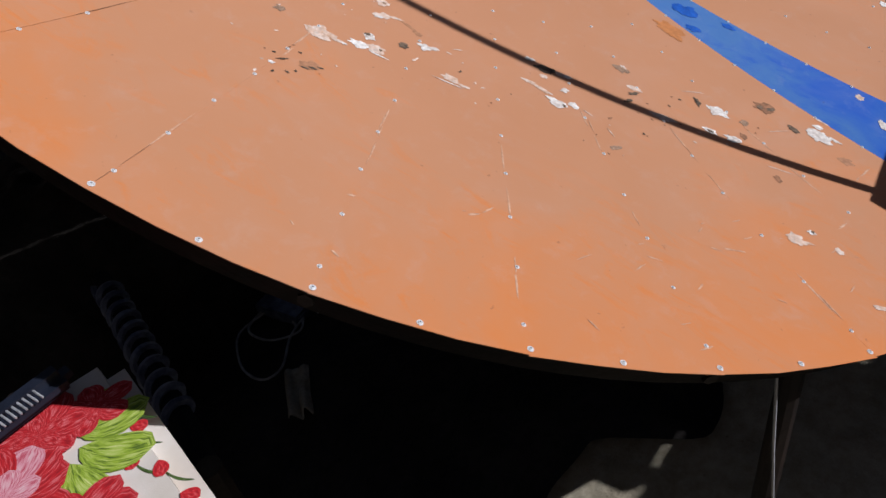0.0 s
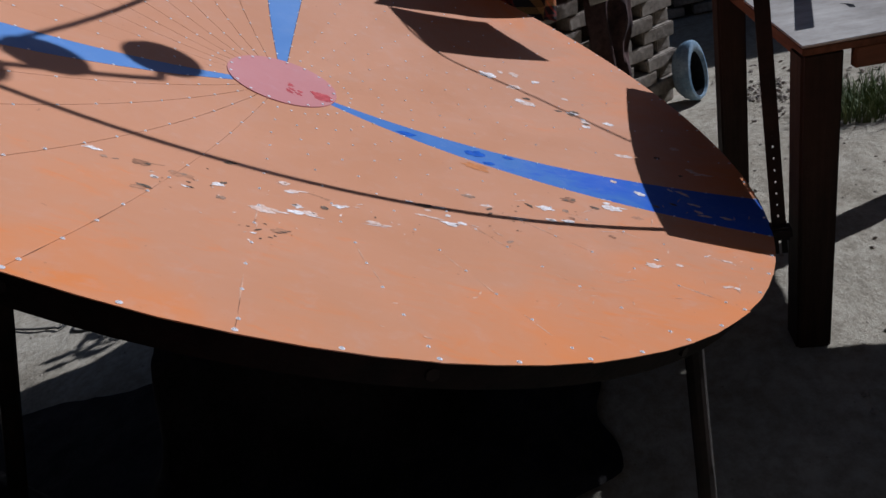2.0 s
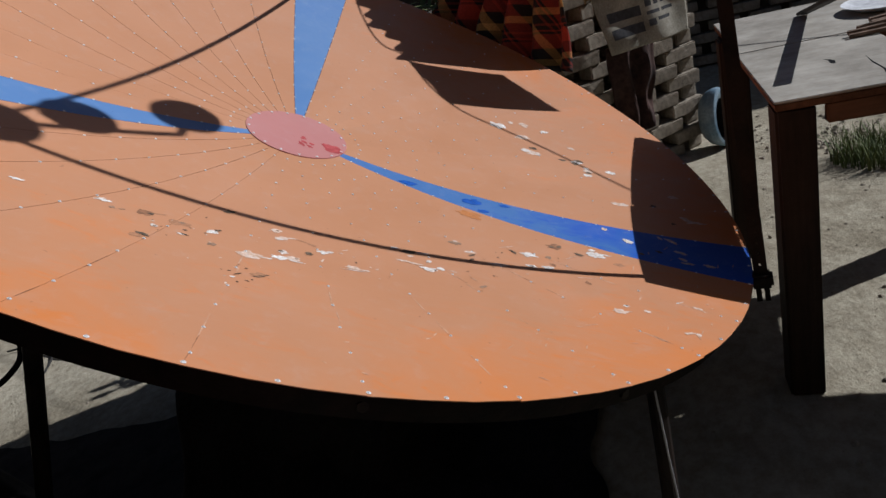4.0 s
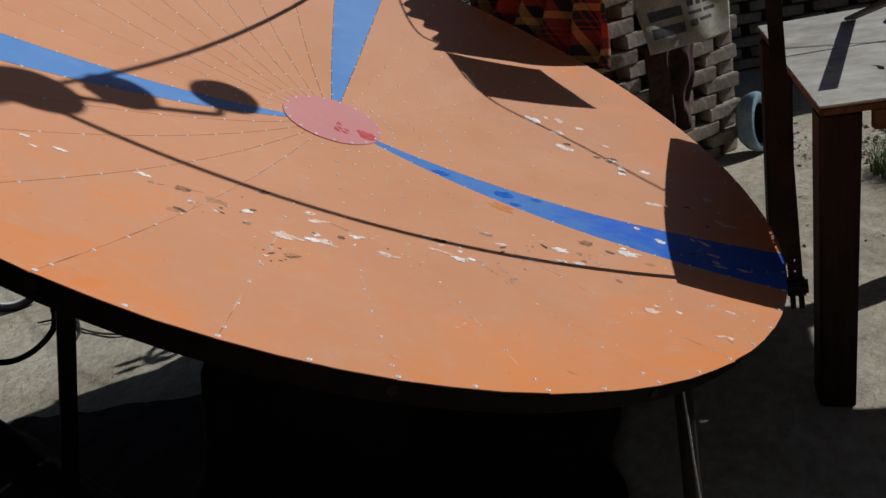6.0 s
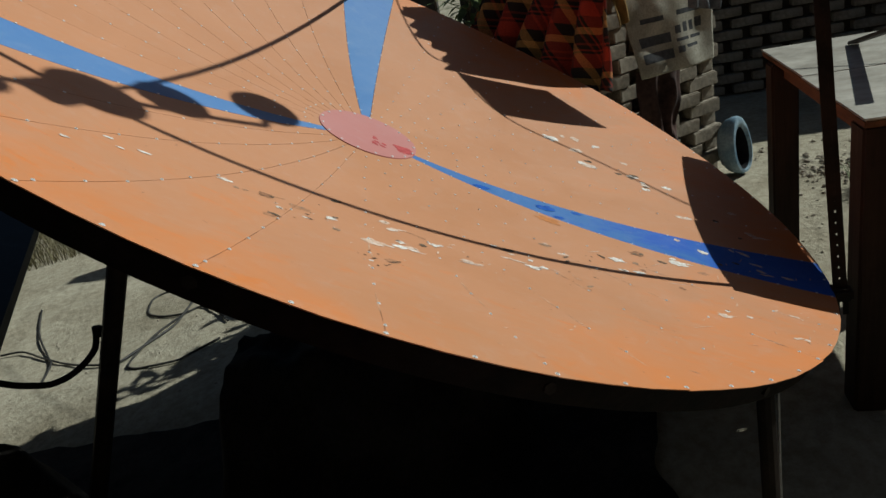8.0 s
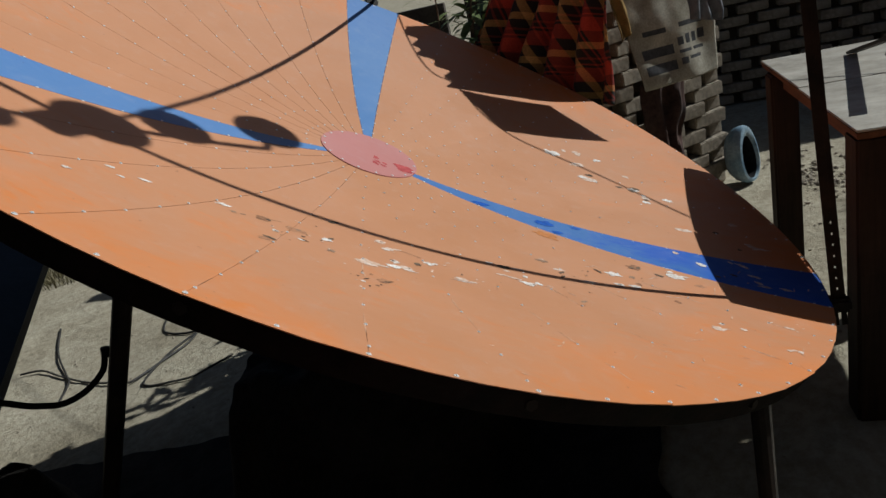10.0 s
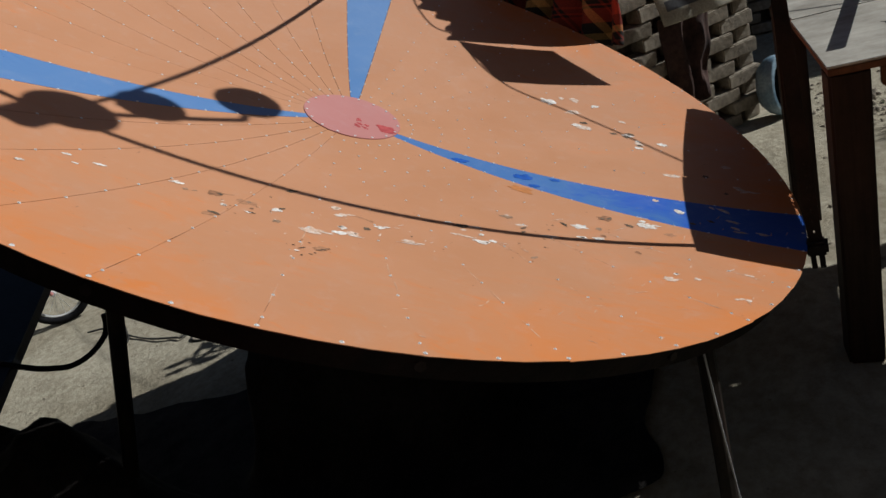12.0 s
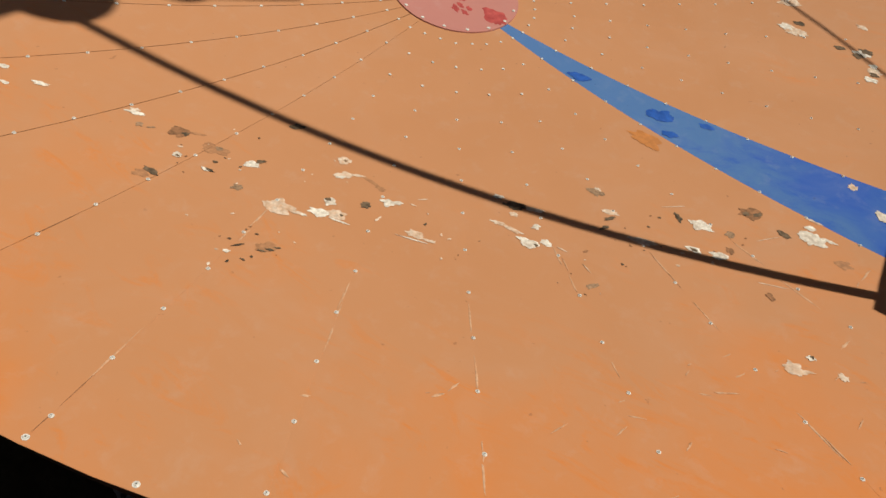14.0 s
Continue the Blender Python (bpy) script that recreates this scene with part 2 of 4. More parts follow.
def axis_lines(lo, hi, step, far):
    inner = list(np.arange(lo, hi + 1e-6, step))
    outer = [hi + d for d in (0.3, 0.8, 1.6, 3, 6, 12, 30, 80, 250, far)]
    return [lo - (d - hi) for d in outer[::-1]] + inner + outer


def build_ground():
    xs, ys = axis_lines(-3.2, 2.4, 0.035, 900), axis_lines(-3.4, 3.0, 0.035, 900)
    verts, faces = [], []
    for x in xs:
        for y in ys:
            z = 0.0
            if abs(x) < 6 and abs(y) < 6:
                z = 0.010 * noise.noise((x * 1.3, y * 1.3, 0)) + 0.006 * noise.noise((x * 6, y * 6, 3)) + 0.004 * noise.noise((x * 17, y * 17, 5))
            verts.append((x, y, z - 0.006 + ground_z(x, y)))
    ny = len(ys)
    for i in range(len(xs) - 1):
        for j in range(ny - 1):
            k = i * ny + j
            faces.append((k, k + ny, k + ny + 1, k + 1))
    me = bpy.data.meshes.new("ground")
    me.from_pydata(verts, [], faces)
    return tagged(part("ground", me, M_GROUND, None, "", True), "dusty beige yard ground of packed earth and worn cement", "ground", "", "structure")


build_ground()

# ---- satellite dish ----
R = 1.2
PETALS = 34
STEP = 2 * math.pi / PETALS
DISH = Matrix(((0.99996, -0.00725, 0.00567, 0.01521), (0.00292, 0.83488, 0.55043, 0.00291), (-0.00872, -0.55038, 0.83487, 0.86305), (0.00000, 0.00000, 0.00000, 1.00000)))


def dish_z(r):
    q = (r / R) ** 2
    return R * (0.16284 * q - 0.00815 * q * (q - 1))


def on_dish(r, a, lift=0.0):
    """Place on the reflector: radius in dish radii, angle in degrees."""
    r *= R
    slope = (dish_z(r + 0.001) - dish_z(max(0, r - 0.001))) / (0.002 if r > 0.001 else 0.001)
    n = Vector((-slope * math.cos(radians(a)), -slope * math.sin(radians(a)), 1)).normalized()
    return Vector((r * math.cos(radians(a)), r * math.sin(radians(a)), dish_z(r))) + n * lift, n


def petal_mesh(i):
    bm = bmesh.new()
    a0, a1 = i * STEP, (i + 1) * STEP
    open_seam = i >= 29 or 17 <= i <= 26
    gap0, gap1 = (0.0006, 0.0006) if open_seam else (0.0, -0.0010)
    rs = [0.05 + (1.0065 - 0.05) * k / 16 for k in range(17)]
    wob = random.uniform(-0.0002, 0.0002)
    layers = []
    for low in (0.0, -0.0016):
        grid = []
        for r in rs:
            rr, row = r * R, []
            for s in (0, 0.33, 0.67, 1):
                a = a0 + (a1 - a0) * s
                off = gap0 if s == 0 else -gap1 if s == 1 else 0
                flat = 0.0 if open_seam else 0.0003 * r * max(0.0, s - 0.67) / 0.33
                flat += wob * math.sin(math.pi * s) * r
                edge = rr + (0.002 * noise.noise((i * 3.1 + s * 4, 0, 7)) if r > 1 else 0)
                row.append(bm.verts.new((edge * math.cos(a) - off * math.sin(a), edge * math.sin(a) + off * math.cos(a), dish_z(rr) + low + flat)))
            grid.append(row)
        layers.append(grid)
    top, bot = layers
    for k in range(len(rs) - 1):
        for s in range(3):
            bm.faces.new((top[k][s], top[k + 1][s], top[k + 1][s + 1], top[k][s + 1]))
            bm.faces.new((bot[k][s], bot[k][s + 1], bot[k + 1][s + 1], bot[k + 1][s])).material_index = 1
        bm.faces.new((top[k][0], bot[k][0], bot[k + 1][0], top[k + 1][0]))
        bm.faces.new((top[k][3], top[k + 1][3], bot[k + 1][3], bot[k][3]))
    for s in range(3):
        bm.faces.new((top[-1][s], bot[-1][s], bot[-1][s + 1], top[-1][s + 1]))
    return bm


def screw_mesh(r):
    bm = bmesh.new()
    prof = [(r * 1.55, 0.0), (r * 1.5, 0.0005), (r * 1.05, 0.0007), (r, 0.0011), (r * 0.75, 0.0017), (r * 0.40, 0.0018), (r * 0.36, 0.0009)]
    rings = [[bm.verts.new((q * math.cos(k * math.pi / 4), q * math.sin(k * math.pi / 4), z)) for k in range(8)] for q, z in prof]
    for a, b in zip(rings, rings[1:]):
        for k in range(8):
            bm.faces.new((a[k], a[(k + 1) % 8], b[(k + 1) % 8], b[k]))
    f = bm.faces.new(rings[-1])
    me = mesh_of(bm, "screw")
    me.materials.append(M_ZINC)
    me.materials.append(M_SLOT)
    me.polygons[len(me.polygons) - 1].material_index = 1
    return me


BLUE = (7, 29, 18)          # petals that are painted blue
dish = thing("satellite_dish", "large sun-faded orange satellite dish with blue stripes on steel legs", "satellite dish", DISH)
for i in range(PETALS):
    blue = i in BLUE
    me = mesh_of(petal_mesh(i), "petal")
    me.materials.append((M_BLUE if i == 7 else M_PALEBLUE) if blue else M_ORANGE)
    # petal backs coloured dark to imitate deep shade under the dish
    me.materials.append(M_BACK)
    part("petal", me, M_ORANGE, dish, "blue painted sheet petal" if blue else "", True)

bm = bmesh.new()
rings = []
for r in (0.0, 0.03, 0.06, 0.09, 0.1155, 0.1163):
    z = dish_z(r * R) + (0.0028 if r < 0.116 else 0.0004)
    if r == 0:
        rings.append([bm.verts.new((0, 0, z))])
    else:
        rings.append([bm.verts.new((r * R * math.cos(2 * math.pi * k / 64), r * R * math.sin(2 * math.pi * k / 64), z)) for k in range(64)])
for k in range(64):
    bm.faces.new((rings[0][0], rings[1][k], rings[1][(k + 1) % 64]))
for a, b in zip(rings[1:], rings[2:]):
    for k in range(64):
        bm.faces.new((a[k], b[k], b[(k + 1) % 64], a[(k + 1) % 64]))
part("centre_disc", bm, M_PINK, dish, "faded pink painted centre disc", True)

# rim: rolled steel band under the sheet edge
bm = bmesh.new()
prof = [(1.0015, -0.003), (1.0035, -0.003), (1.002, -0.020), (1.000, -0.046), (0.975, -0.047), (0.974, -0.043), (0.999, -0.042), (1.000, -0.006)]
N = 136
rings = [[bm.verts.new((R * p * math.cos(2 * math.pi * k / N), R * p * math.sin(2 * math.pi * k / N), dish_z(R) + z)) for p, z in prof] for k in range(N)]
for k in range(N):
    a, b = rings[k], rings[(k + 1) % N]
    for j in range(len(prof)):
        bm.faces.new((a[j], a[(j + 1) % len(prof)], b[(j + 1) % len(prof)], b[j]))
part("rim", bm, M_RIM, dish, "rusty black steel rim band")

# back ribs and a middle hoop
for k in range(0, PETALS, 2):
    a = math.degrees(k * STEP)
    part("rib", tubed([on_dish(r, a, -0.012 if r < 0.99 else -0.02)[0] for r in (0.08, 0.3, 0.55, 0.8, 1.0)], 0.009, 6), M_STEEL, dish)
part("hoop", tubed([on_dish(0.62, a, -0.03)[0] for a in range(0, 361, 8)], 0.010, 6), M_STEEL, dish)

# screws: along each seam, round the rim and round the disc
SCREW, SCREW_S = screw_mesh(0.0025), screw_mesh(0.0019)


def put_screw(r, a, me):
    p, n = on_dish(r, a, 0.0004)
    ob = part("screw", me, M_ZINC, dish)
    ob.matrix_local = Matrix.Translation(p) @ n.to_track_quat("Z", "Y").to_matrix().to_4x4() @ pose(0, 0, 0, 0, 0, random.uniform(0, 90))


rest = bmesh.new()
SEAM_R = [0.975 - 0.0689 * k for k in range(13)]
for k in range(PETALS):
    a = math.degrees(k * STEP)
    half = math.degrees(STEP) / 2
    put_screw(1.0, a + random.uniform(-0.15, 0.15), SCREW)
    put_screw(1.0, a + half * 0.97 + random.uniform(-0.3, 0.3), SCREW)
    for r in SEAM_R:
        rr, aa = r + random.uniform(-0.002, 0.002), a + random.uniform(-0.10, 0.10) / max(r, 0.2)
        near = k <= 11 or k >= 32
        if near and r > 0.3:
            put_screw(rr, aa, SCREW_S)
        else:
            p, n = on_dish(rr, aa, 0.0004)
            bmesh.ops.create_cone(rest, cap_ends=True, segments=6, radius1=0.0033, radius2=0.0028, depth=0.0010, matrix=Matrix.Translation(p + n * 0.0006) @ n.to_track_quat("Z", "Y").to_matrix().to_4x4())
for k in range(17):
    p, n = on_dish(0.1095, k * 21.18, 0.0035)
    bmesh.ops.create_cone(rest, cap_ends=True, segments=6, radius1=0.0042, radius2=0.0036, depth=0.0012, matrix=Matrix.Translation(p) @ n.to_track_quat("Z", "Y").to_matrix().to_4x4())
part("far_screws", rest, M_ZINC, dish)["kind"] = "stuff"


# droppings, splashes and stains on the paint
def splat(name, r, a, size, stretch, turn, mat, lift=0.0014, ragged=0.35, tail=0.0):
    """A thin uneven blot laid on the reflector; stretch is along its turn."""
    bm = bmesh.new()
    p0, n = on_dish(r, a)
    e = Vector((math.cos(radians(turn)), math.sin(radians(turn)), 0))
    e = (e - n * e.dot(n)).normalized()
    s = n.cross(e)
    seed, ring, inner = random.uniform(0, 90), [], []
    for k in range(36):
        t = 2 * math.pi * k / 36
        rad = size * (1 + 1.1 * ragged * noise.noise((seed + 1.3 * math.cos(t), 1.3 * math.sin(t), 0)) + ragged * 0.5 * noise.noise((seed + 3.4 * math.cos(t), 3.4 * math.sin(t), 4)) + ragged * 0.22 * noise.noise((seed + 8 * math.cos(t), 8 * math.sin(t), 8)))
        u, w = rad * stretch * math.cos(t), rad * math.sin(t)
        if math.cos(t) > 0.5:
            u += tail * size * (math.cos(t) - 0.5) * 2
            w *= 1 - 0.5 * min(1, tail) * (math.cos(t) - 0.5) * 2
        for lst, f, h in ((ring, 1, 0.0), (inner, 0.7, 0.00025)):
            q = p0 + e * u * f + s * w * f
            rr = math.hypot(q.x, q.y)
            lst.append(bm.verts.new((q.x, q.y, dish_z(rr) + lift * 0.25 + h)))
    for k in range(36):
        bm.faces.new((ring[k], ring[(k + 1) % 36], inner[(k + 1) % 36], inner[k]))
    bm.faces.new(inner)
    return part(name, bm, mat, dish)


def blots(mat, rows):
    """Blots of one kind: radius in dish radii, angle, length and width in cm, and the way that they run."""
    kinds = {M_DROP: "dropping", M_THIN: "dropping", M_SMEAR: "smear"}
    for r, a, length, width, turn in rows:
        size = width / 200
        splat(kinds.get(mat, "stain"), r, a, size, max(1.0, length / width), turn, mat, LIFT[mat], 0.55 if length < 5 * width else 0.25)


LIFT = {M_SMEAR: 0.0020, M_THIN: 0.0026, M_GREY: 0.0027, M_BROWN: 0.0029, M_DROP: 0.0034, M_DARK: 0.0042}
blots(M_THIN, (
    (0.702, -16.5, 2.0, 0.82, 129), (0.632, -9.6, 1.7, 1.21, 116), (0.641, 11.4, 4.4, 3.11, 100), (0.638, 13.2, 3.0, 0.71, 107),
    (0.515, 14.1, 2.3, 1.73, 116), (0.543, 15.4, 2.7, 1.52, 128), (0.534, 17.0, 2.3, 0.56, 122), (0.618, 17.1, 2.7, 1.99, 122),
    (0.604, 21.6, 1.4, 0.37, 178), (0.562, 25.3, 1.2, 0.27, 101), (0.616, 26.1, 2.7, 1.73, 103), (0.547, 26.4, 1.6, 0.26, 138),
    (0.623, 27.7, 1.9, 0.62, 106), (0.574, 36.3, 2.4, 0.95, 109), (0.586, 38.0, 2.5, 0.92, 89), (0.555, 38.6, 1.5, 1.12, 111),
    (0.546, 41.8, 3.1, 1.15, 110), (0.621, 43.0, 1.8, 0.26, 86),
))
blots(M_THIN, (
    (0.656, 44.7, 2.1, 0.22, 57), (0.563, 52.4, 2.8, 1.18, 109), (0.518, 53.4, 1.3, 0.92, 85), (0.624, 53.4, 4.5, 1.54, 104),
    (0.850, 55.8, 2.8, 2.01, 94), (0.853, 55.8, 2.0, 1.75, 97), (0.860, 56.5, 1.6, 0.42, 105), (0.959, 56.8, 2.7, 0.84, 118),
    (0.971, 57.2, 1.2, 1.13, 70), (0.881, 58.4, 1.5, 1.20, 67), (0.583, 61.7, 3.9, 0.21, 129), (0.749, 61.8, 4.4, 0.20, 105),
    (0.907, 63.7, 2.7, 0.39, 130), (0.939, 63.7, 2.2, 0.93, 69), (0.690, 67.2, 3.8, 0.18, 137), (0.709, 74.1, 2.2, 0.62, 79),
    (0.891, 76.4, 3.1, 1.06, 81), (0.930, 77.0, 2.5, 1.41, 73),
))
blots(M_THIN, (
    (0.880, 77.4, 2.3, 1.31, 50), (0.874, 79.6, 3.4, 1.45, 70), (0.857, 83.0, 3.8, 1.26, 42), (0.719, 83.1, 1.8, 1.60, 67),
    (0.832, 83.6, 2.1, 0.84, 32), (0.916, 90.8, 5.1, 1.49, 94), (0.898, 91.8, 3.3, 1.80, 53), (0.761, 95.1, 4.6, 1.98, 88),
    (0.896, 99.4, 2.3, 2.34, 62), (0.727, 108.9, 2.7, 2.65, 84), (0.616, 118.3, 4.6, 2.52, 93), (0.616, 118.5, 2.3, 0.58, 68),
    (0.610, 118.9, 4.7, 2.60, 68), (0.734, 119.4, 2.3, 1.40, 72), (0.634, 126.3, 4.7, 2.50, 104), (0.678, 132.0, 3.6, 2.12, 62),
    (0.649, 133.8, 2.0, 1.55, 28),
))
blots(M_SMEAR, (
    (0.599, -2.8, 2.9, 0.55, 126), (0.699, -1.2, 2.1, 1.68, 125), (0.604, 0.5, 3.8, 2.09, 112), (0.709, 13.2, 2.9, 1.95, 135),
    (0.538, 19.1, 3.9, 0.64, 87), (0.546, 20.6, 1.9, 0.93, 97), (0.774, 70.1, 2.4, 1.88, 82),
))
blots(M_GREY, (
    (0.643, -7.3, 1.0, 0.85, 102), (0.635, -6.3, 1.1, 0.40, 144), (0.599, 0.8, 1.2, 1.03, 106), (0.640, 6.4, 1.5, 1.25, 134),
    (0.514, 14.4, 0.8, 0.84, 104), (0.686, 44.2, 2.3, 0.83, 154), (0.521, 52.8, 2.4, 2.12, 84), (0.659, 64.1, 1.5, 1.46, 136),
))
blots(M_BROWN, (
    (0.614, -4.3, 2.7, 1.69, 109), (0.613, -4.0, 2.9, 2.48, 117), (0.761, 60.4, 1.6, 1.09, 45), (0.680, 62.0, 1.6, 1.35, 52),
    (0.647, 69.7, 3.8, 2.87, 112),
))
blots(M_DROP, (
    (0.729, -19.9, 1.9, 0.90, 132), (0.812, -18.9, 1.5, 0.90, 127), (0.738, -17.5, 1.5, 0.69, 103), 
    (0.704, -16.7, 2.0, 0.90, 121),  (0.633, -9.2, 2.6, 0.90, 116), (0.645, -1.2, 1.5, 1.22, 92),
    (0.640, 2.4, 1.5, 0.71, 103), (0.595, 5.2, 2.1, 1.47, 125), (0.737, 10.7, 0.9, 0.62, 114), (0.638, 14.1, 0.8, 0.48, 110),
    (0.548, 15.1, 1.5, 0.67, 136), (0.624, 15.4, 3.0, 1.72, 111), (0.600, 15.7, 1.7, 1.62, 104), (0.628, 17.7, 3.0, 0.36, 106),
    (0.569, 22.2, 2.2, 1.57, 102), (0.565, 23.3, 1.6, 0.89, 139),
))
blots(M_DROP, (
    (0.626, 25.9, 4.5, 0.24, 108), (0.521, 37.2, 1.7, 1.02, 109), (0.609, 39.4, 3.4, 1.84, 97), (0.579, 41.1, 1.4, 0.93, 147),
    (0.609, 41.5, 1.7, 1.33, 99), (0.847, 57.8, 1.2, 1.03, 95), (0.659, 58.3, 2.2, 1.42, 92), (0.681, 60.2, 2.6, 1.68, 100),
    (0.629, 62.2, 3.5, 2.25, 89), (0.725, 71.2, 4.0, 3.55, 103), (0.742, 72.3, 2.2, 0.75, 79), (0.712, 72.7, 1.9, 1.08, 93),
    (0.770, 80.0, 2.8, 1.90, 36), (0.718, 107.1, 2.8, 1.52, 71), (0.784, 108.4, 2.9, 2.13, 64), (0.728, 110.2, 1.6, 1.26, 62),
    (0.715, 113.0, 3.1, 1.98, 74), (0.626, 117.1, 1.3, 0.85, 111),
))
blots(M_DROP, (
    (0.602, 119.7, 3.2, 2.15, 89), (0.711, 127.6, 3.0, 1.80, 97), (0.603, 133.4, 5.2, 3.78, 78),
))
blots(M_DARK, (
    (0.610, -3.4, 1.1, 0.82, 121), (0.646, -1.1, 0.7, 0.45, 94), (0.688, -0.7, 2.4, 0.94, 95), (0.622, 2.1, 0.7, 0.52, 119),
    (0.638, 2.7, 1.5, 0.60, 103), (0.490, 4.7, 2.5, 1.29, 147), (0.583, 5.7, 1.4, 0.75, 155), (0.719, 10.1, 0.6, 0.31, 105),
    (0.722, 11.1, 1.7, 0.31, 150), (0.696, 11.7, 0.5, 0.32, 108), (0.739, 12.3, 0.8, 0.28, 94), (0.717, 13.1, 1.1, 0.32, 118),
    (0.711, 13.6, 1.1, 0.43, 123), (0.704, 14.1, 0.9, 0.33, 128), (0.597, 15.4, 0.9, 0.75, 102), (0.617, 17.7, 0.5, 0.46, 89),
    (0.585, 19.7, 1.3, 1.51, 99), (0.539, 39.3, 3.2, 2.01, 106),
))
blots(M_DARK, (
    (0.613, 40.1, 0.7, 0.64, 84), (0.590, 50.1, 1.9, 0.68, 149), (0.575, 51.7, 2.0, 0.74, 140), (0.847, 57.9, 0.6, 0.58, 82),
    (0.660, 58.3, 1.2, 0.71, 88), (0.603, 60.7, 2.4, 0.95, 46), (0.643, 69.0, 1.1, 0.98, 140), (0.697, 69.4, 2.1, 1.17, 70),
    (0.654, 70.0, 1.9, 0.79, 147), (0.802, 76.3, 1.4, 1.18, 41), (0.833, 78.4, 1.9, 1.06, 64), (0.867, 89.6, 1.2, 1.25, 39),
    (0.837, 95.6, 1.2, 1.62, 41), (0.725, 108.3, 1.6, 1.42, 90), (0.709, 112.5, 2.1, 1.77, 73), (0.724, 113.5, 2.6, 1.59, 75),
    (0.683, 114.2, 2.2, 1.48, 98), (0.630, 120.4, 2.4, 1.30, 94),
))

# spatter round the larger blots
for _ in range(60):
    r0, a0 = random.choice([(0.70, 10.0), (0.715, 13), (0.62, 0.5), (0.63, 55), (0.7, 65), (0.60, 30), (0.66, 45), (0.55, 14)])
    splat("speck", r0 + random.gauss(0, 0.03), a0 + random.gauss(0, 3.0), random.uniform(0.0008, 0.0022), random.uniform(1, 2.2), random.uniform(0, 180), random.choice([M_DARK, M_BROWN, M_THIN, M_THIN]), 0.0030, 0.5)
# pale scuffs where the sheet was rubbed
for _ in range(46):
    a0 = random.uniform(18, 84)
    splat("scuff", random.uniform(0.80, 0.985), a0, random.uniform(0.0006, 0.0016), random.uniform(3, 11), a0 + 90 + random.gauss(0, 22), M_PALESEAM, 0.0020, 0.6)
# worn sealing along the seams: pale on most, dark cracks on two
for k in (1, 2, 3, 4, 5, 6):
    for _ in range(4):
        r0 = random.uniform(0.62, 0.96)
        splat("seam_mark", r0, k * math.degrees(STEP) + random.gauss(0, 0.12), random.uniform(0.0009, 0.0017), random.uniform(10, 26), k * math.degrees(STEP), M_PALESEAM, 0.0018, 0.6)
for k, r0, r1 in ((0, 0.79, 0.85), (1, 0.925, 0.965), (1, 0.975, 0.995), (0, 0.60, 0.62), (0, 0.93, 0.97)):
    splat("seam_mark", (r0 + r1) / 2, k * math.degrees(STEP), 0.0005, (r1 - r0) * R / 0.0010, k * math.degrees(STEP), M_BROWN, 0.0030, 0.5)
# fresher touches of paint
splat("paint_touch", 0.089, 83.0, 0.020, 1.7, 60, M_RED, 0.012, 0.5)
for _ in range(9):
    splat("paint_touch", 0.035 + random.uniform(-0.02, 0.03), 55 + random.uniform(-30, 30), random.uniform(0.003, 0.007), 1.5, 60, M_RED, 0.012, 0.5)
for r, a, size, stretch, turn in ((0.286, 77.6, 0.013, 1.8, 94), (0.433, 79.9, 0.019, 1.4, 120), (0.470, 76.0, 0.009, 1.7, 95), (0.500, 83.2, 0.008, 1.8, 90)):
    splat("paint_touch", r, a, size, stretch, turn, M_DEEPBLUE, 0.003, 0.35)
splat("paint_touch", 0.455, 70.9, 0.020, 1.7, 80, M_TOUCH, 0.003, 0.5)

# struts with bolt holes and the feed
for a, apex in ((76.8, (-0.03, 0.07, 1.83)), (307.1, (0.0, -0.02, 1.83)), (195.9, (-0.08, 0.01, 1.83))):
    foot, _ = on_dish(1.0, a)
    foot = foot * 1.03 + Vector((0, 0, -0.015))
    top = Vector(apex)
    ax = (top - foot).normalized()
    side = ax.cross(foot).normalized()
    face = side.cross(ax)
    m = Matrix((face, side, ax)).transposed().to_4x4()
    m.translation = foot
    bm = bmesh.new()
    length, w, holes = (top - foot).length, 0.030, 9
    for sx in (-1, 1):
        box(bm, (0.012, 0.005, length + 0.04), m @ pose(sx * (w / 2 - 0.006), 0, length / 2 - 0.02))
    z0 = 0.0
    for k in range(holes):
        box(bm, (0.0062, 0.005, 0.021), m @ pose(0, 0, z0 + 0.0105))
        box(bm, (0.0014, 0.005, 0.0062), m @ pose(0.0025, 0, z0 + 0.024))
        box(bm, (0.0014, 0.005, 0.0062), m @ pose(-0.0025, 0, z0 + 0.024))
        z0 += 0.027
    box(bm, (0.0062, 0.004, length - z0 + 0.01), m @ pose(0, 0, (length + z0) / 2))
    strut = part("strut", bm, M_STEEL, dish, "dark perforated flat steel strut")
    part("strut_clamp", boxed((0.05, 0.055, 0.03), m @ pose(0, 0.006, 0.012), 0.006), M_STEEL, strut)


def ring_plate(bm, c, r, h):
    bmesh.ops.create_cone(bm, cap_ends=True, segments=28, radius1=r, radius2=r * 0.97, depth=h, matrix=Matrix.Translation(c))


feed = part("feed_bar", tubed([(-0.40, 0.235, 1.735), (-0.20, 0.10, 1.77), (-0.05, 0.02, 1.84), (0.24, -0.09, 1.86)], 0.011, 8), M_STEEL, dish, "steel bar carrying the receivers")
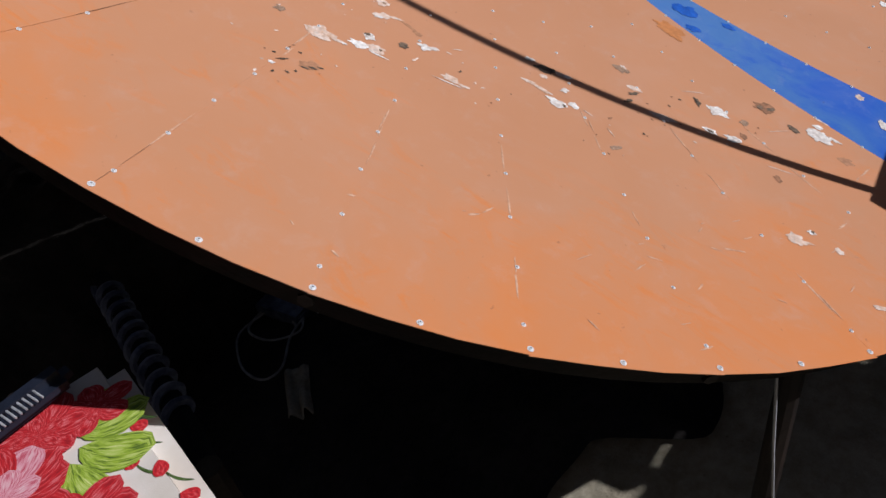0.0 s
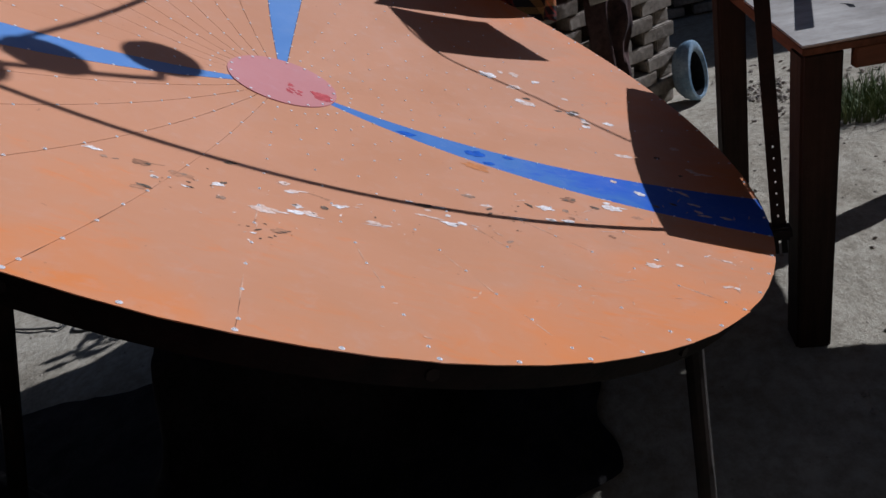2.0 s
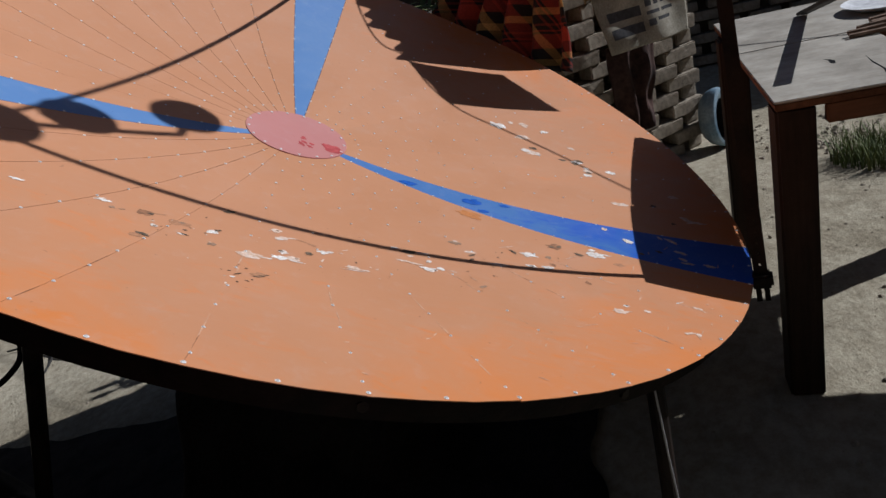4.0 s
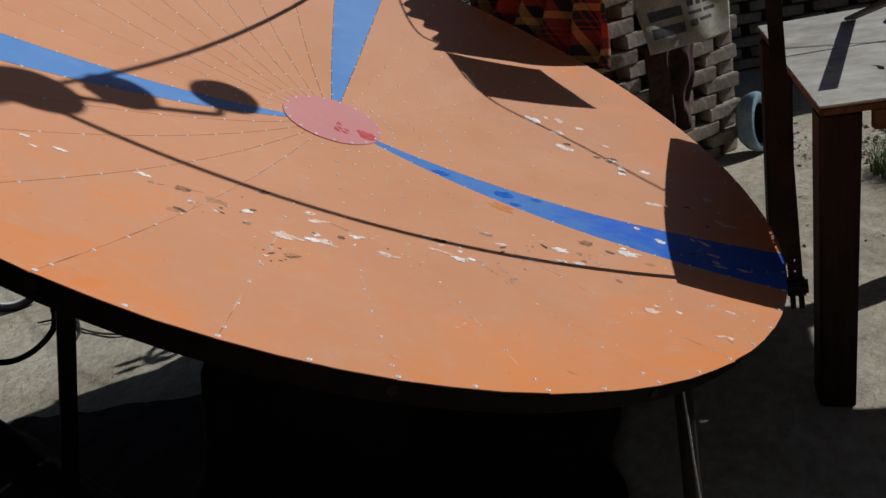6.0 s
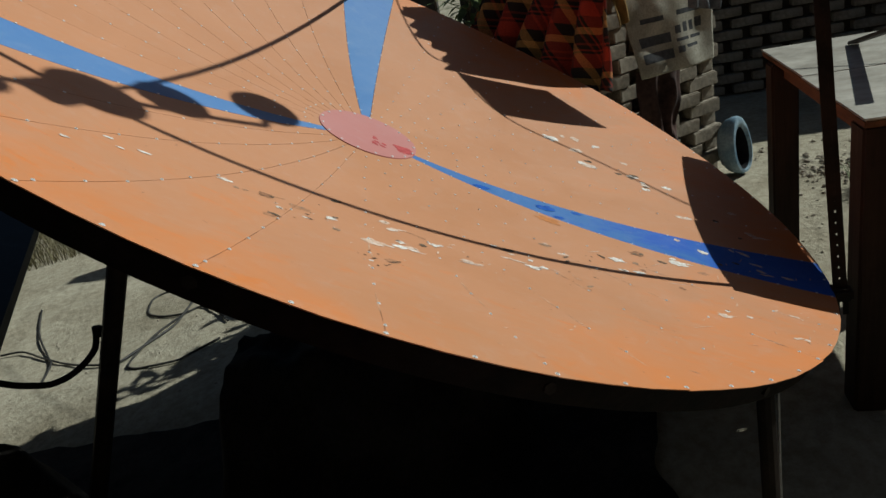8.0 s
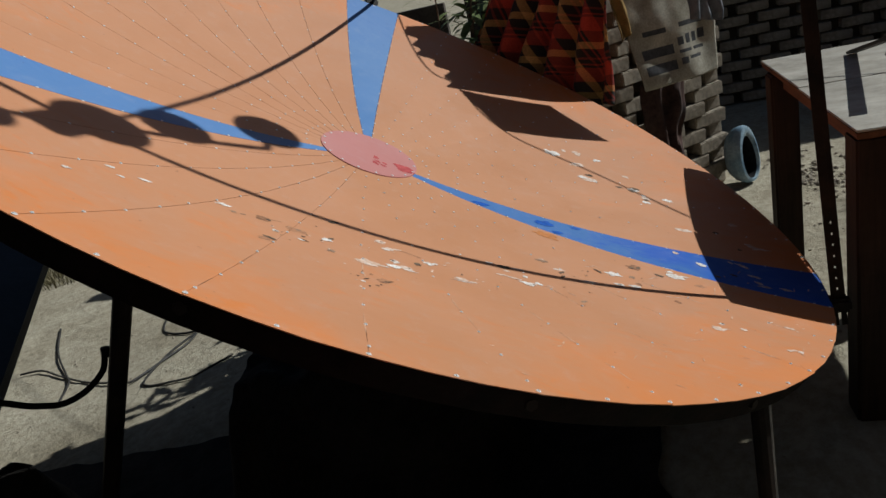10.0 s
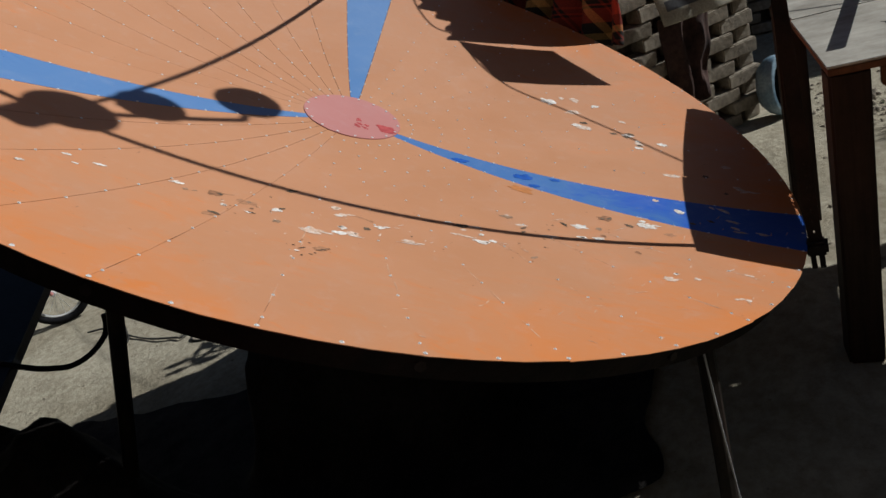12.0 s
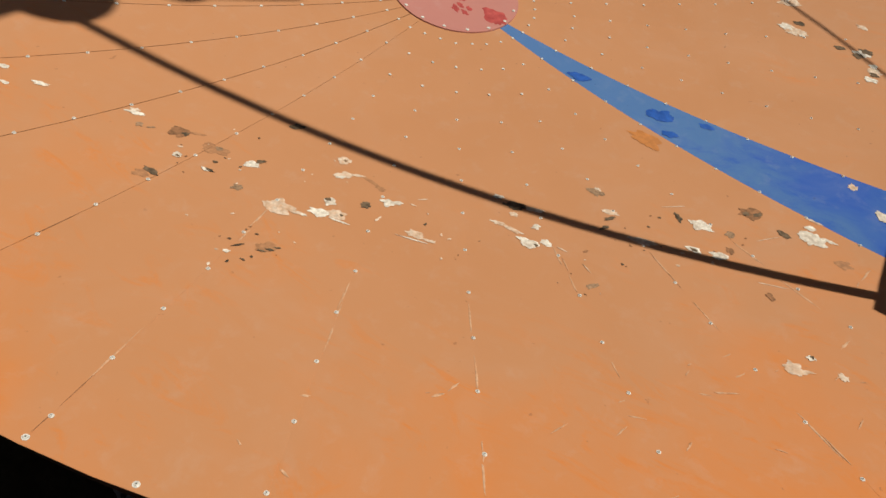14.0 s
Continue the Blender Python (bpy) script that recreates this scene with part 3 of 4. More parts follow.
for c, r in (((-0.516, 0.193, 1.733), 0.088), ((-0.253, 0.068, 1.764), 0.080), ((-0.05, 0.010, 1.80), 0.095), ((0.20, -0.08, 1.83), 0.065)):
    bm = bmesh.new()
    ring_plate(bm, c, r, 0.030)
    lnb = part("receiver", bm, M_WHITE, feed, "round feed ring with a receiver")
    part("receiver_body", boxed((0.06, 0.05, 0.12), Matrix.Translation(Vector(c) + Vector((0, 0, 0.075))), 0.01), M_WHITE, lnb)
part("feed_arm", tubed([(-0.516, 0.193, 1.733), (-0.47, 0.215, 1.735), (-0.40, 0.235, 1.735)], 0.011, 6), M_STEEL, feed)
part("feed_plate", boxed((0.16, 0.09, 0.05), Matrix.Translation((0.02, 0.0, 1.85)), 0.01), M_STEEL, feed)

# legs and braces under the dish, in the yard's frame
INV = DISH.inverted()


def leg(name, a, b, r=0.022, w=None):
    bm = tubed([INV @ Vector(a), INV @ Vector(b)], r, 10)
    return part(name, bm, M_STEEL, dish)


leg("leg", (0.662, -0.90, -0.19), (0.703, -0.26, 1.045), 0.020)
leg("leg", (0.775, 0.825, -0.06), (0.70, 0.83, 0.42), 0.017)
leg("leg", (-0.658, -0.85, -0.21), (-0.68, -0.24, 1.05), 0.024)
leg("leg", (-0.60, 0.845, -0.08), (-0.62, 0.78, 0.50), 0.026)
leg("mast", (0.0, -0.05, -0.13), (0.0, -0.02, 0.80), 0.055)
part("hanging_wire", tubed([INV @ Vector(p) for p in ((0.80, 0.826, 0.50), (0.775, 0.834, 0.3), (0.73, 0.85, -0.01))], 0.002, 6), M_PALECABLE, dish, "pale thin wire hanging from the rim")


# ---- table ----
def build_table():
    t = thing("wooden_table", "weathered wooden work table with pale boards and brown legs", "table")
    t.matrix_world = Matrix.Translation((0.236, 1.172, 0)) @ pose(0, 0, 0, 0, 0, -2.7) @ Matrix.Translation((-0.236, -1.160, 0))
    z1 = 0.765
    for x0, x1, y0, y1 in ((-0.252, 0.236, 1.160, 1.490), (-0.252, 0.236, 1.513, 1.721), (-0.252, 0.236, 1.738, 2.32), (-0.74, -0.258, 1.164, 2.0)):
        bm = boxed((x1 - x0, y1 - y0, 0.006), None, 0.0015, 0.0004)
        p = part("board", bm, M_TOP, t)
        p.location = ((x0 + x1) / 2, (y0 + y1) / 2, z1 - 0.003)
        q = part("batten", boxed((x1 - x0 - 0.004, y1 - y0 - 0.004, 0.0175), None, 0.003, 0.0006), M_WOODX, t)
        q.location = ((x0 + x1) / 2, (y0 + y1) / 2, z1 - 0.0150)
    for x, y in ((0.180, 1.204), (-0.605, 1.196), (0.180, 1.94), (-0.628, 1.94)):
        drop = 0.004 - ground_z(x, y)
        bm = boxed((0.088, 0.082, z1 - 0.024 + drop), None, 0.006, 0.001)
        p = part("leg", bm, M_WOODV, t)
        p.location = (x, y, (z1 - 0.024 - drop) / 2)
    for (cx, cy), (sx, sy), m in (((-0.224, 1.205), (0.716, 0.028), M_WOODX), ((-0.224, 1.96), (0.716, 0.028), M_WOODX), ((0.212, 1.375), (0.026, 0.218), M_WOODY), ((0.212, 1.71), (0.026, 0.37), M_WOODY), ((-0.66, 1.60), (0.026, 0.6), M_WOODY)):
        p = part("apron", boxed((sx, sy, 0.046), None, 0.003), m, t)
        p.location = (cx, cy, z1 - 0.024 - 0.0235)
    # cracks in the boards
    for name, pts in (("crack", ((0.0, 1.404), (0.07, 1.398), (0.13, 1.401), (0.236, 1.384), (0.236, 1.393), (0.14, 1.405), (0.06, 1.402))),
                      ("knot", ((-0.035, 1.322), (-0.02, 1.329), (0.012, 1.327), (0.02, 1.336), (-0.005, 1.341), (-0.022, 1.335)))):
        bm = bmesh.new()
        lo, hi = [[bm.verts.new((x, y, z)) for x, y in pts] for z in (z1 - 0.0022, z1 + 0.0006)]
        bm.faces.new(hi)
        for k in range(len(pts)):
            bm.faces.new((lo[k], lo[(k + 1) % len(pts)], hi[(k + 1) % len(pts)], hi[k]))
        part(name, bm, M_RUBBER_AND_SHADE, t)
    return t


build_table()

# ---- on the table ----
tagged(part("steel_bar", beam((-0.575, 1.452, 0.770), (0.03, 1.392, 0.925), 0.034, 0.010, 0.002), M_STEEL), "dark flat steel bar propped up on the table top", "steel bar")


def build_sticks():
    t = thing("stick_bundle", "loose bundle of dry brown sticks and slats on the table", "sticks")
    for k in range(9):
        a = Vector((-0.17 - 0.02 * k, 1.44 + 0.02 * k + random.uniform(-0.01, 0.02), 0.771 + 0.004 * (k % 3)))
        d = Vector((random.uniform(-0.10, 0.06), random.uniform(0.2, 0.42), 0))
        part("stick", tubed([a, a + d * 0.5 + Vector((0, 0, 0.004)), a + d], random.uniform(0.003, 0.007), 6), M_STICK, t)
    return t


build_sticks()
bm = bmesh.new()
prof = [(0.03, 0.0), (0.075, 0.004), (0.102, 0.018), (0.106, 0.020), (0.100, 0.015), (0.07, 0.007), (0.0, 0.005)]
rings = [[bm.verts.new((max(r, 0.001) * math.cos(k * math.pi / 16), max(r, 0.001) * math.sin(k * math.pi / 16), z)) for k in range(32)] for r, z in prof]
for a, b in zip(rings, rings[1:]):
    for k in range(32):
        bm.faces.new((a[k], a[(k + 1) % 32], b[(k + 1) % 32], b[k]))
bm.faces.new(rings[0])
plate = tagged(part("plate", bm, M_WHITE, None, "", True), "white plastic plate lying on the table boards", "plate")
plate.location = (-0.45, 1.63, 0.766)


# ---- brick stack with what hangs on it ----
S0, S1 = Vector((-1.30, 0.575, 0)), Vector((-1.93, 1.40, 0))
ALONG = (S1 - S0).normalized()
OUT = Vector((ALONG.y, -ALONG.x, 0))
FACE = Matrix((ALONG, OUT, Vector((0, 0, 1)))).transposed().to_4x4()
FACE.translation = S0
BRICKS = []
for k in range(6):
    bm = boxed((0.205, 0.098, 0.064), None, 0.005)
    for v in bm.verts:
        v.co += Vector((noise.noise(v.co * 23 + Vector((k * 7, 0, 0))), noise.noise(v.co * 23 + Vector((0, k * 9, 0))), noise.noise(v.co * 23 + Vector((0, 0, k * 5))))) * 0.004
    BRICKS.append(mesh_of(bm, "brick"))
    BRICKS[-1].materials.append(M_BRICK)


def lay(parent, m, k):
    ob = part("brick", BRICKS[k % 6], M_BRICK, parent)
    ob.matrix_local = m @ pose(0, 0, 0, random.uniform(-1.5, 1.5), random.uniform(-1.5, 1.5), random.uniform(-3, 3))
    return ob


stack = thing("brick_stack", "open lattice stack of grey mud bricks standing on the ground", "brick stack", FACE)
for c in range(17):
    for layer in range(3):
        off = 0.15 * (c % 2)
        for k in range(-1, 4):
            s = 0.10 + off + 0.295 * k
            if 0.12 < s < 0.95:
                lay(stack, pose(s, -0.052 - 0.135 * layer + random.uniform(-0.008, 0.008), 0.034 + 0.0672 * c - 0.056), random.randint(0, 5))


# headers close the end of every other course
for c in range(17):
    if c % 2 == 0:
        lay(stack, pose(0.893, -0.135, 0.034 + 0.0672 * c - 0.056, 0, 0, 90), random.randint(0, 5))


def cloth(name, corners, nx, ny, mat, fold=0.02, freq=4.0, seed=0, thick=0.003, push=(0, 0, 0)):
    """A hanging cloth between four corners (top left, top right, bottom right, bottom left), with folds."""
    tl, tr, br, bl = [Vector(c) for c in corners]
    nrm = (tr - tl).cross(bl - tl).normalized()
    bm = bmesh.new()
    uv = bm.loops.layers.uv.new("cloth")
    w, h = ((tr - tl).length + (br - bl).length) / 2, ((tl - bl).length + (tr - br).length) / 2
    grid = []
    for j in range(ny + 1):
        v = j / ny
        row = []
        for i in range(nx + 1):
            u = i / nx
            p = (tl * (1 - u) + tr * u) * (1 - v) + (bl * (1 - u) + br * u) * v
            f = math.sin(u * freq * 2 * math.pi + seed + 2.2 * noise.noise((u * 2, v * 1.5, seed))) * (0.35 + 0.65 * v) + 0.9 * noise.noise((u * 3.5, v * 3.5, seed + 5))
            row.append((bm.verts.new(p + nrm * fold * f + Vector(push) * math.sin(math.pi * v)), (u * w, v * h)))
        grid.append(row)
    for j in range(ny):
        for i in range(nx):
            q = (grid[j][i], grid[j][i + 1], grid[j + 1][i + 1], grid[j + 1][i])
            f = bm.faces.new([a[0] for a in q])
            for loop, a in zip(f.loops, q):
                loop[uv].uv = a[1]
    me = bpy.data.meshes.new(name)
    bm.to_mesh(me)
    bm.free()
    ob = part(name, me, mat, None, "", True)
    mod = ob.modifiers.new("thick", "SOLIDIFY")
    mod.thickness = thick
    return ob


def plaid_material():
    m, nt, b = node_material("red plaid wool", 0.95)
    tc, sep = nt.nodes.new("ShaderNodeTexCoord"), nt.nodes.new("ShaderNodeSeparateXYZ")
    turn = nt.nodes.new("ShaderNodeMapping")
    turn.inputs["Rotation"].default_value = (0, 0, radians(24))
    nt.links.new(tc.outputs["UV"], turn.inputs[0])
    nt.links.new(turn.outputs[0], sep.inputs[0])
    cols = []
    red, dark, ochre, rust = (0.42, 0.046, 0.026), (0.018, 0.016, 0.016), (0.56, 0.34, 0.115), (0.26, 0.044, 0.028)
    bands = [(0.0, red), (0.28, dark), (0.50, ochre), (0.63, dark), (0.80, rust), (0.84, dark), (0.92, red), (0.95, dark)]
    for axis, k in (("X", 5.8), ("Y", 5.2)):
        mu, fr = nt.nodes.new("ShaderNodeMath"), nt.nodes.new("ShaderNodeMath")
        mu.operation, fr.operation = "MULTIPLY", "FRACT"
        mu.inputs[1].default_value = k
        nt.links.new(sep.outputs[axis], mu.inputs[0])
        nt.links.new(mu.outputs[0], fr.inputs[0])
        r = nt.nodes.new("ShaderNodeValToRGB")
        r.color_ramp.interpolation = "CONSTANT"
        e = r.color_ramp.elements
        while len(e) < len(bands):
            e.new(0.5)
        for el, (p, c) in zip(e, bands):
            el.position, el.color = p, (*c, 1)
        nt.links.new(fr.outputs[0], r.inputs[0])
        cols.append(r.outputs[0])
    v = coords(nt, "UV", (1, 1, 1))
    grain = ramp(nt, noise_tex(nt, v, 240, 3), [(0.3, (0.7, 0.7, 0.7)), (0.7, (1.25, 1.25, 1.25))])
    nt.links.new(mix(nt, 1.0, mix(nt, 0.5, cols[0], cols[1]), grain, "MULTIPLY"), b.inputs["Base Color"])
    bump(nt, b, noise_tex(nt, v, 300, 2), 0.3, 0.002)
    return m


M_PLAID = plaid_material()
M_SACK = simple("dirty white woven sack", (0.30, 0.27, 0.21), (0.58, 0.54, 0.45), 7, 0.8, 0.0, 0.3, 120)
M_PRINT = simple("grey sack print", (0.045, 0.045, 0.05), (0.11, 0.11, 0.12), 20, 0.8)
M_CLOTH = simple("dark brown cotton", (0.10, 0.05, 0.035), (0.17, 0.09, 0.06), 10, 0.95)
M_RAG = simple("dark red rag", (0.022, 0.011, 0.010), (0.085, 0.045, 0.036), 16, 0.95)

tagged(cloth("plaid_blanket", ((-1.437, 0.62, 1.73), (-1.14, 0.84, 1.496), (-1.065, 0.748, 0.628), (-1.345, 0.06, 0.80)), 84, 70, M_PLAID, 0.046, 5.6, 1.0), "red and ochre plaid wool blanket hanging from a wire", "blanket")
tagged(cloth("hung_cloth", ((-1.125, 0.85, 1.49), (-0.909, 1.007, 1.35), (-0.9355, 1.152, 1.019), (-1.1225, 0.957, 1.152)), 16, 16, M_CLOTH, 0.006, 1.2, 4.0), "small dark brown cloth hanging on the clothes wire", "cloth")
tagged(part("clothes_wire", tubed(smooth_path([(-3.3, -0.7, 2.35), (-1.437, 0.62, 1.732), (-1.14, 0.84, 1.498), (-0.909, 1.007, 1.352), (-0.68, 1.82, 1.33), (0.1, 4.6, 2.1)], 10), 0.004, 6), M_CABLE), "thin dark sagging clothes wire across the yard", "wire")


def on_face(s, z, d=0.0):
    return FACE @ Vector((s, d, z))


sack = cloth("cement_sack", (on_face(0.25, 1.12, 0.04), on_face(0.80, 1.10, 0.10), on_face(0.80, 0.575, 0.10), on_face(0.38, 0.575, 0.05)), 72, 72, M_SACK, 0.013, 0.9, 2.0)
tagged(sack, "dirty white woven cement sack draped over the brick stack", "sack")
sack.data.materials.append(M_PRINT)
for poly in sack.data.polygons:
    i, j = poly.index % 72, poly.index // 72
    u, v = (i + 0.5) / 72, (j + 0.5) / 72
    for u0, u1, v0, v1 in ((0.10, 0.46, 0.66, 0.75), (0.08, 0.46, 0.81, 0.89), (0.52, 0.58, 0.62, 0.70), (0.61, 0.67, 0.61, 0.70), (0.70, 0.75, 0.61, 0.69), (0.78, 0.86, 0.60, 0.68), (0.52, 0.66, 0.74, 0.77), (0.70, 0.84, 0.73, 0.76), (0.52, 0.60, 0.81, 0.86), (0.63, 0.78, 0.80, 0.83), (0.15, 0.40, 0.52, 0.55), (0.55, 0.85, 0.50, 0.54)):
        if u0 < u < u1 and v0 < v < v1:
            poly.material_index = 1
M_DENIM = simple("washed grey-blue denim", (0.10, 0.105, 0.125), (0.24, 0.245, 0.27), 14, 0.9, 0.0, 0.4, 220)
M_MUSTARD = simple("faded mustard cotton", (0.20, 0.12, 0.035), (0.34, 0.21, 0.07), 14, 0.95, 0.0, 0.3, 200)
tagged(cloth("denim_garment", (on_face(0.57, 1.14, 0.15), on_face(0.79, 1.14, 0.16), on_face(0.80, 0.80, 0.135), on_face(0.61, 0.845, 0.13)), 40, 40, M_DENIM, 0.020, 2.6, 9.0), "crumpled grey-blue denim garment hung over the sack", "garment")
tagged(cloth("mustard_cloth", (on_face(0.20, 1.14, 0.05), on_face(0.31, 1.14, 0.05), on_face(0.36, 0.86, 0.05), on_face(0.27, 0.83, 0.05)), 20, 30, M_MUSTARD, 0.016, 1.4, 12.0), "faded mustard cloth hanging beside the sack", "cloth")
tagged(cloth("rag", (on_face(0.36, 0.61, 0.035), on_face(0.66, 0.60, 0.035), on_face(0.60, 0.22, 0.03), on_face(0.40, 0.10, 0.03)), 24, 30, M_RAG, 0.028, 2.2, 7.0), "dirty dark red rag hanging on the brick stack", "rag")


# ---- pale blue toilet pan lying against the stack ----
def build_pan():
    bm = bmesh.new()
    rings = []
    # half-width, half-height, depth along the axis; the outside first, then the lip, then the bowl
    prof = [(0.05, 0.08, -0.10), (0.085, 0.125, -0.085), (0.105, 0.155, -0.05), (0.113, 0.168, -0.015), (0.113, 0.170, 0.012), (0.106, 0.163, 0.026), (0.092, 0.148, 0.030), (0.074, 0.125, 0.018), (0.066, 0.114, 0.004), (0.062, 0.106, -0.03), (0.05, 0.09, -0.07), (0.03, 0.05, -0.085)]
    for a, b, z in prof:
        ring = []
        for k in range(36):
            t = 2 * math.pi * k / 36
            egg = 1 + 0.16 * math.sin(t)
            ring.append(bm.verts.new((a * math.cos(t) / egg, b * math.sin(t) - (0.02 if z < 0.02 and a < 0.08 and z > -0.05 else 0), z)))
        rings.append(ring)
    for a, b in zip(rings, rings[1:]):
        for k in range(36):
            bm.faces.new((a[k], a[(k + 1) % 36], b[(k + 1) % 36], b[k]))
    bm.faces.new(rings[0])
    bm.faces.new(rings[-1])
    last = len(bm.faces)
    # the bowl's inside is coloured black, shade painted into the hollow
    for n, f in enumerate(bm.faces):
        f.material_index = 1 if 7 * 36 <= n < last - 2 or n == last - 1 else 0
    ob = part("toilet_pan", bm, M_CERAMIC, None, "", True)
    ob.data.materials.append(M_RUBBER_AND_SHADE)
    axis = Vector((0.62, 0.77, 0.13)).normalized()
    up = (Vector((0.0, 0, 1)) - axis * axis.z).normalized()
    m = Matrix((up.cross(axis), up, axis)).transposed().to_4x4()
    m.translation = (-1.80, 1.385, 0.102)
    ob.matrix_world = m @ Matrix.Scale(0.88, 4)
    return tagged(ob, "pale blue ceramic toilet pan lying on its side by the bricks", "toilet pan")


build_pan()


# ---- under and beside the dish ----
def build_wheel():
    c, axis = Vector((-1.405, -3.03, -0.070)), Vector((0.80, 0.58, 0.05)).normalized()
    t = thing("bicycle_wheel", "small bicycle wheel with black tyre standing in the yard", "bicycle wheel", Matrix.Translation(c) @ axis.to_track_quat("Z", "Y").to_matrix().to_4x4())

    def torus(R0, r, sides=10):
        return tubed([(R0 * math.cos(2 * math.pi * k / 40), R0 * math.sin(2 * math.pi * k / 40), 0) for k in range(41)], r, sides)
    part("tyre", torus(0.192, 0.025), M_RUBBER_AND_SHADE, t, "", True)
    part("wheel_rim", torus(0.164, 0.009, 8), M_ZINC, t)
    part("hub", tubed([(0, 0, -0.04), (0, 0, 0.04)], 0.018, 12), M_ZINC, t)
    for k in range(20):
        a = 2 * math.pi * k / 20
        part("spoke", tubed([(0.016 * math.cos(a + 0.6), 0.016 * math.sin(a + 0.6), 0.03 * (-1) ** k), (0.16 * math.cos(a), 0.16 * math.sin(a), 0)], 0.0014, 4), M_ZINC, t)
    part("fork", tubed([(0, 0, 0.05), (-0.10, 0.22, 0.05), (-0.14, 0.34, 0.02)], 0.012, 8), M_PINK, t, "faded red fork blade")


build_wheel()


def cable(name, pts, r, mat, label, category="cable"):
    pts = [(x, y, z + ground_z(x, y)) if z < 0.1 else (x, y, z) for x, y, z in pts]
    return tagged(part(name, tubed(smooth_path(pts, 8), r, 6), mat, None, "", True), label, category)


Z = 0.003
cable("black_cable", [(-1.753, -2.845, Z), (-1.375, -2.579, Z), (-1.065, -2.294, Z), (-0.964, -2.205, Z + 0.005), (-0.766, -2.123, Z)], 0.006, M_CABLE, "dusty black cable lying on the ground")
cable("black_cable", [(-1.155, -2.663, Z), (-1.168, -2.530, Z), (-1.059, -2.318, Z), (-0.950, -2.070, Z), (-0.872, -1.809, Z), (-0.872, -1.751, Z), (-1.070, -1.671, Z), (-1.213, -1.621, Z), (-1.387, -1.642, Z), (-1.567, -1.680, Z), (-1.717, -1.795, Z), (-1.775, -1.921, Z), (-1.731, -2.004, Z), (-1.639, -2.006, Z), (-1.461, -1.917, Z), (-1.373, -1.776, Z), (-1.354, -1.630, Z), (-1.404, -1.552, Z), (-1.275, -1.389, Z), (-1.131, -1.266, Z)], 0.006, M_CABLE, "looped black cable lying on the ground")
cable("black_cable", [(-1.377, -1.618, Z), (-1.136, -1.687, Z), (-0.857, -1.674, Z), (-0.773, -1.604, Z), (-0.767, -1.473, Z), (-0.777, -1.369, Z), (-0.826, -1.320, Z), (-0.938, -1.222, Z)], 0.006, M_CABLE, "looped black cable lying on the ground")
# twigs and leaf litter
cable("rubber_hose", [(0.662, -0.504, 0.678), (0.682, -0.510, 0.649), (0.718, -0.537, 0.626), (0.751, -0.570, 0.621), (0.774, -0.600, 0.634), (0.797, -0.636, 0.658), (0.80, -0.74, 0.70), (0.74, -1.0, 0.80)], 0.0075, M_RUBBER_AND_SHADE, "thick black rubber hose with its end raised", "hose")
tagged(part("hose_fitting", tubed([(0.661, -0.503, 0.672), (0.657, -0.500, 0.694)], 0.0105, 10), M_RUBBER_AND_SHADE), "black fitting on the end of the hose", "hose fitting")


def build_board():
    t = thing("blue_board", "dark blue sheet board propped on legs beside the dish", "board")
    top = [Vector(p) for p in ((-0.07, -1.108, 0.800), (1.02, -0.567, 0.645), (1.34, -2.10, 1.115), (0.10, -2.30, 1.17))]
    bm = bmesh.new()
    a = [bm.verts.new(p) for p in top]
    b = [bm.verts.new(p - Vector((0, 0, 0.025))) for p in top]
    bm.faces.new(a)
    bm.faces.new(b[::-1])
    for k in range(4):
        bm.faces.new((a[k], b[k], b[(k + 1) % 4], a[(k + 1) % 4]))
    part("sheet", bm, M_NAVY, t)
    for p, q in (((1.28, -2.05, -0.30), (1.28, -2.05, 1.09)), ((0.62, -2.05, -0.30), (0.62, -2.05, 1.09))):
        part("leg", tubed([p, q], 0.02, 8), M_STEEL, t)


build_board()


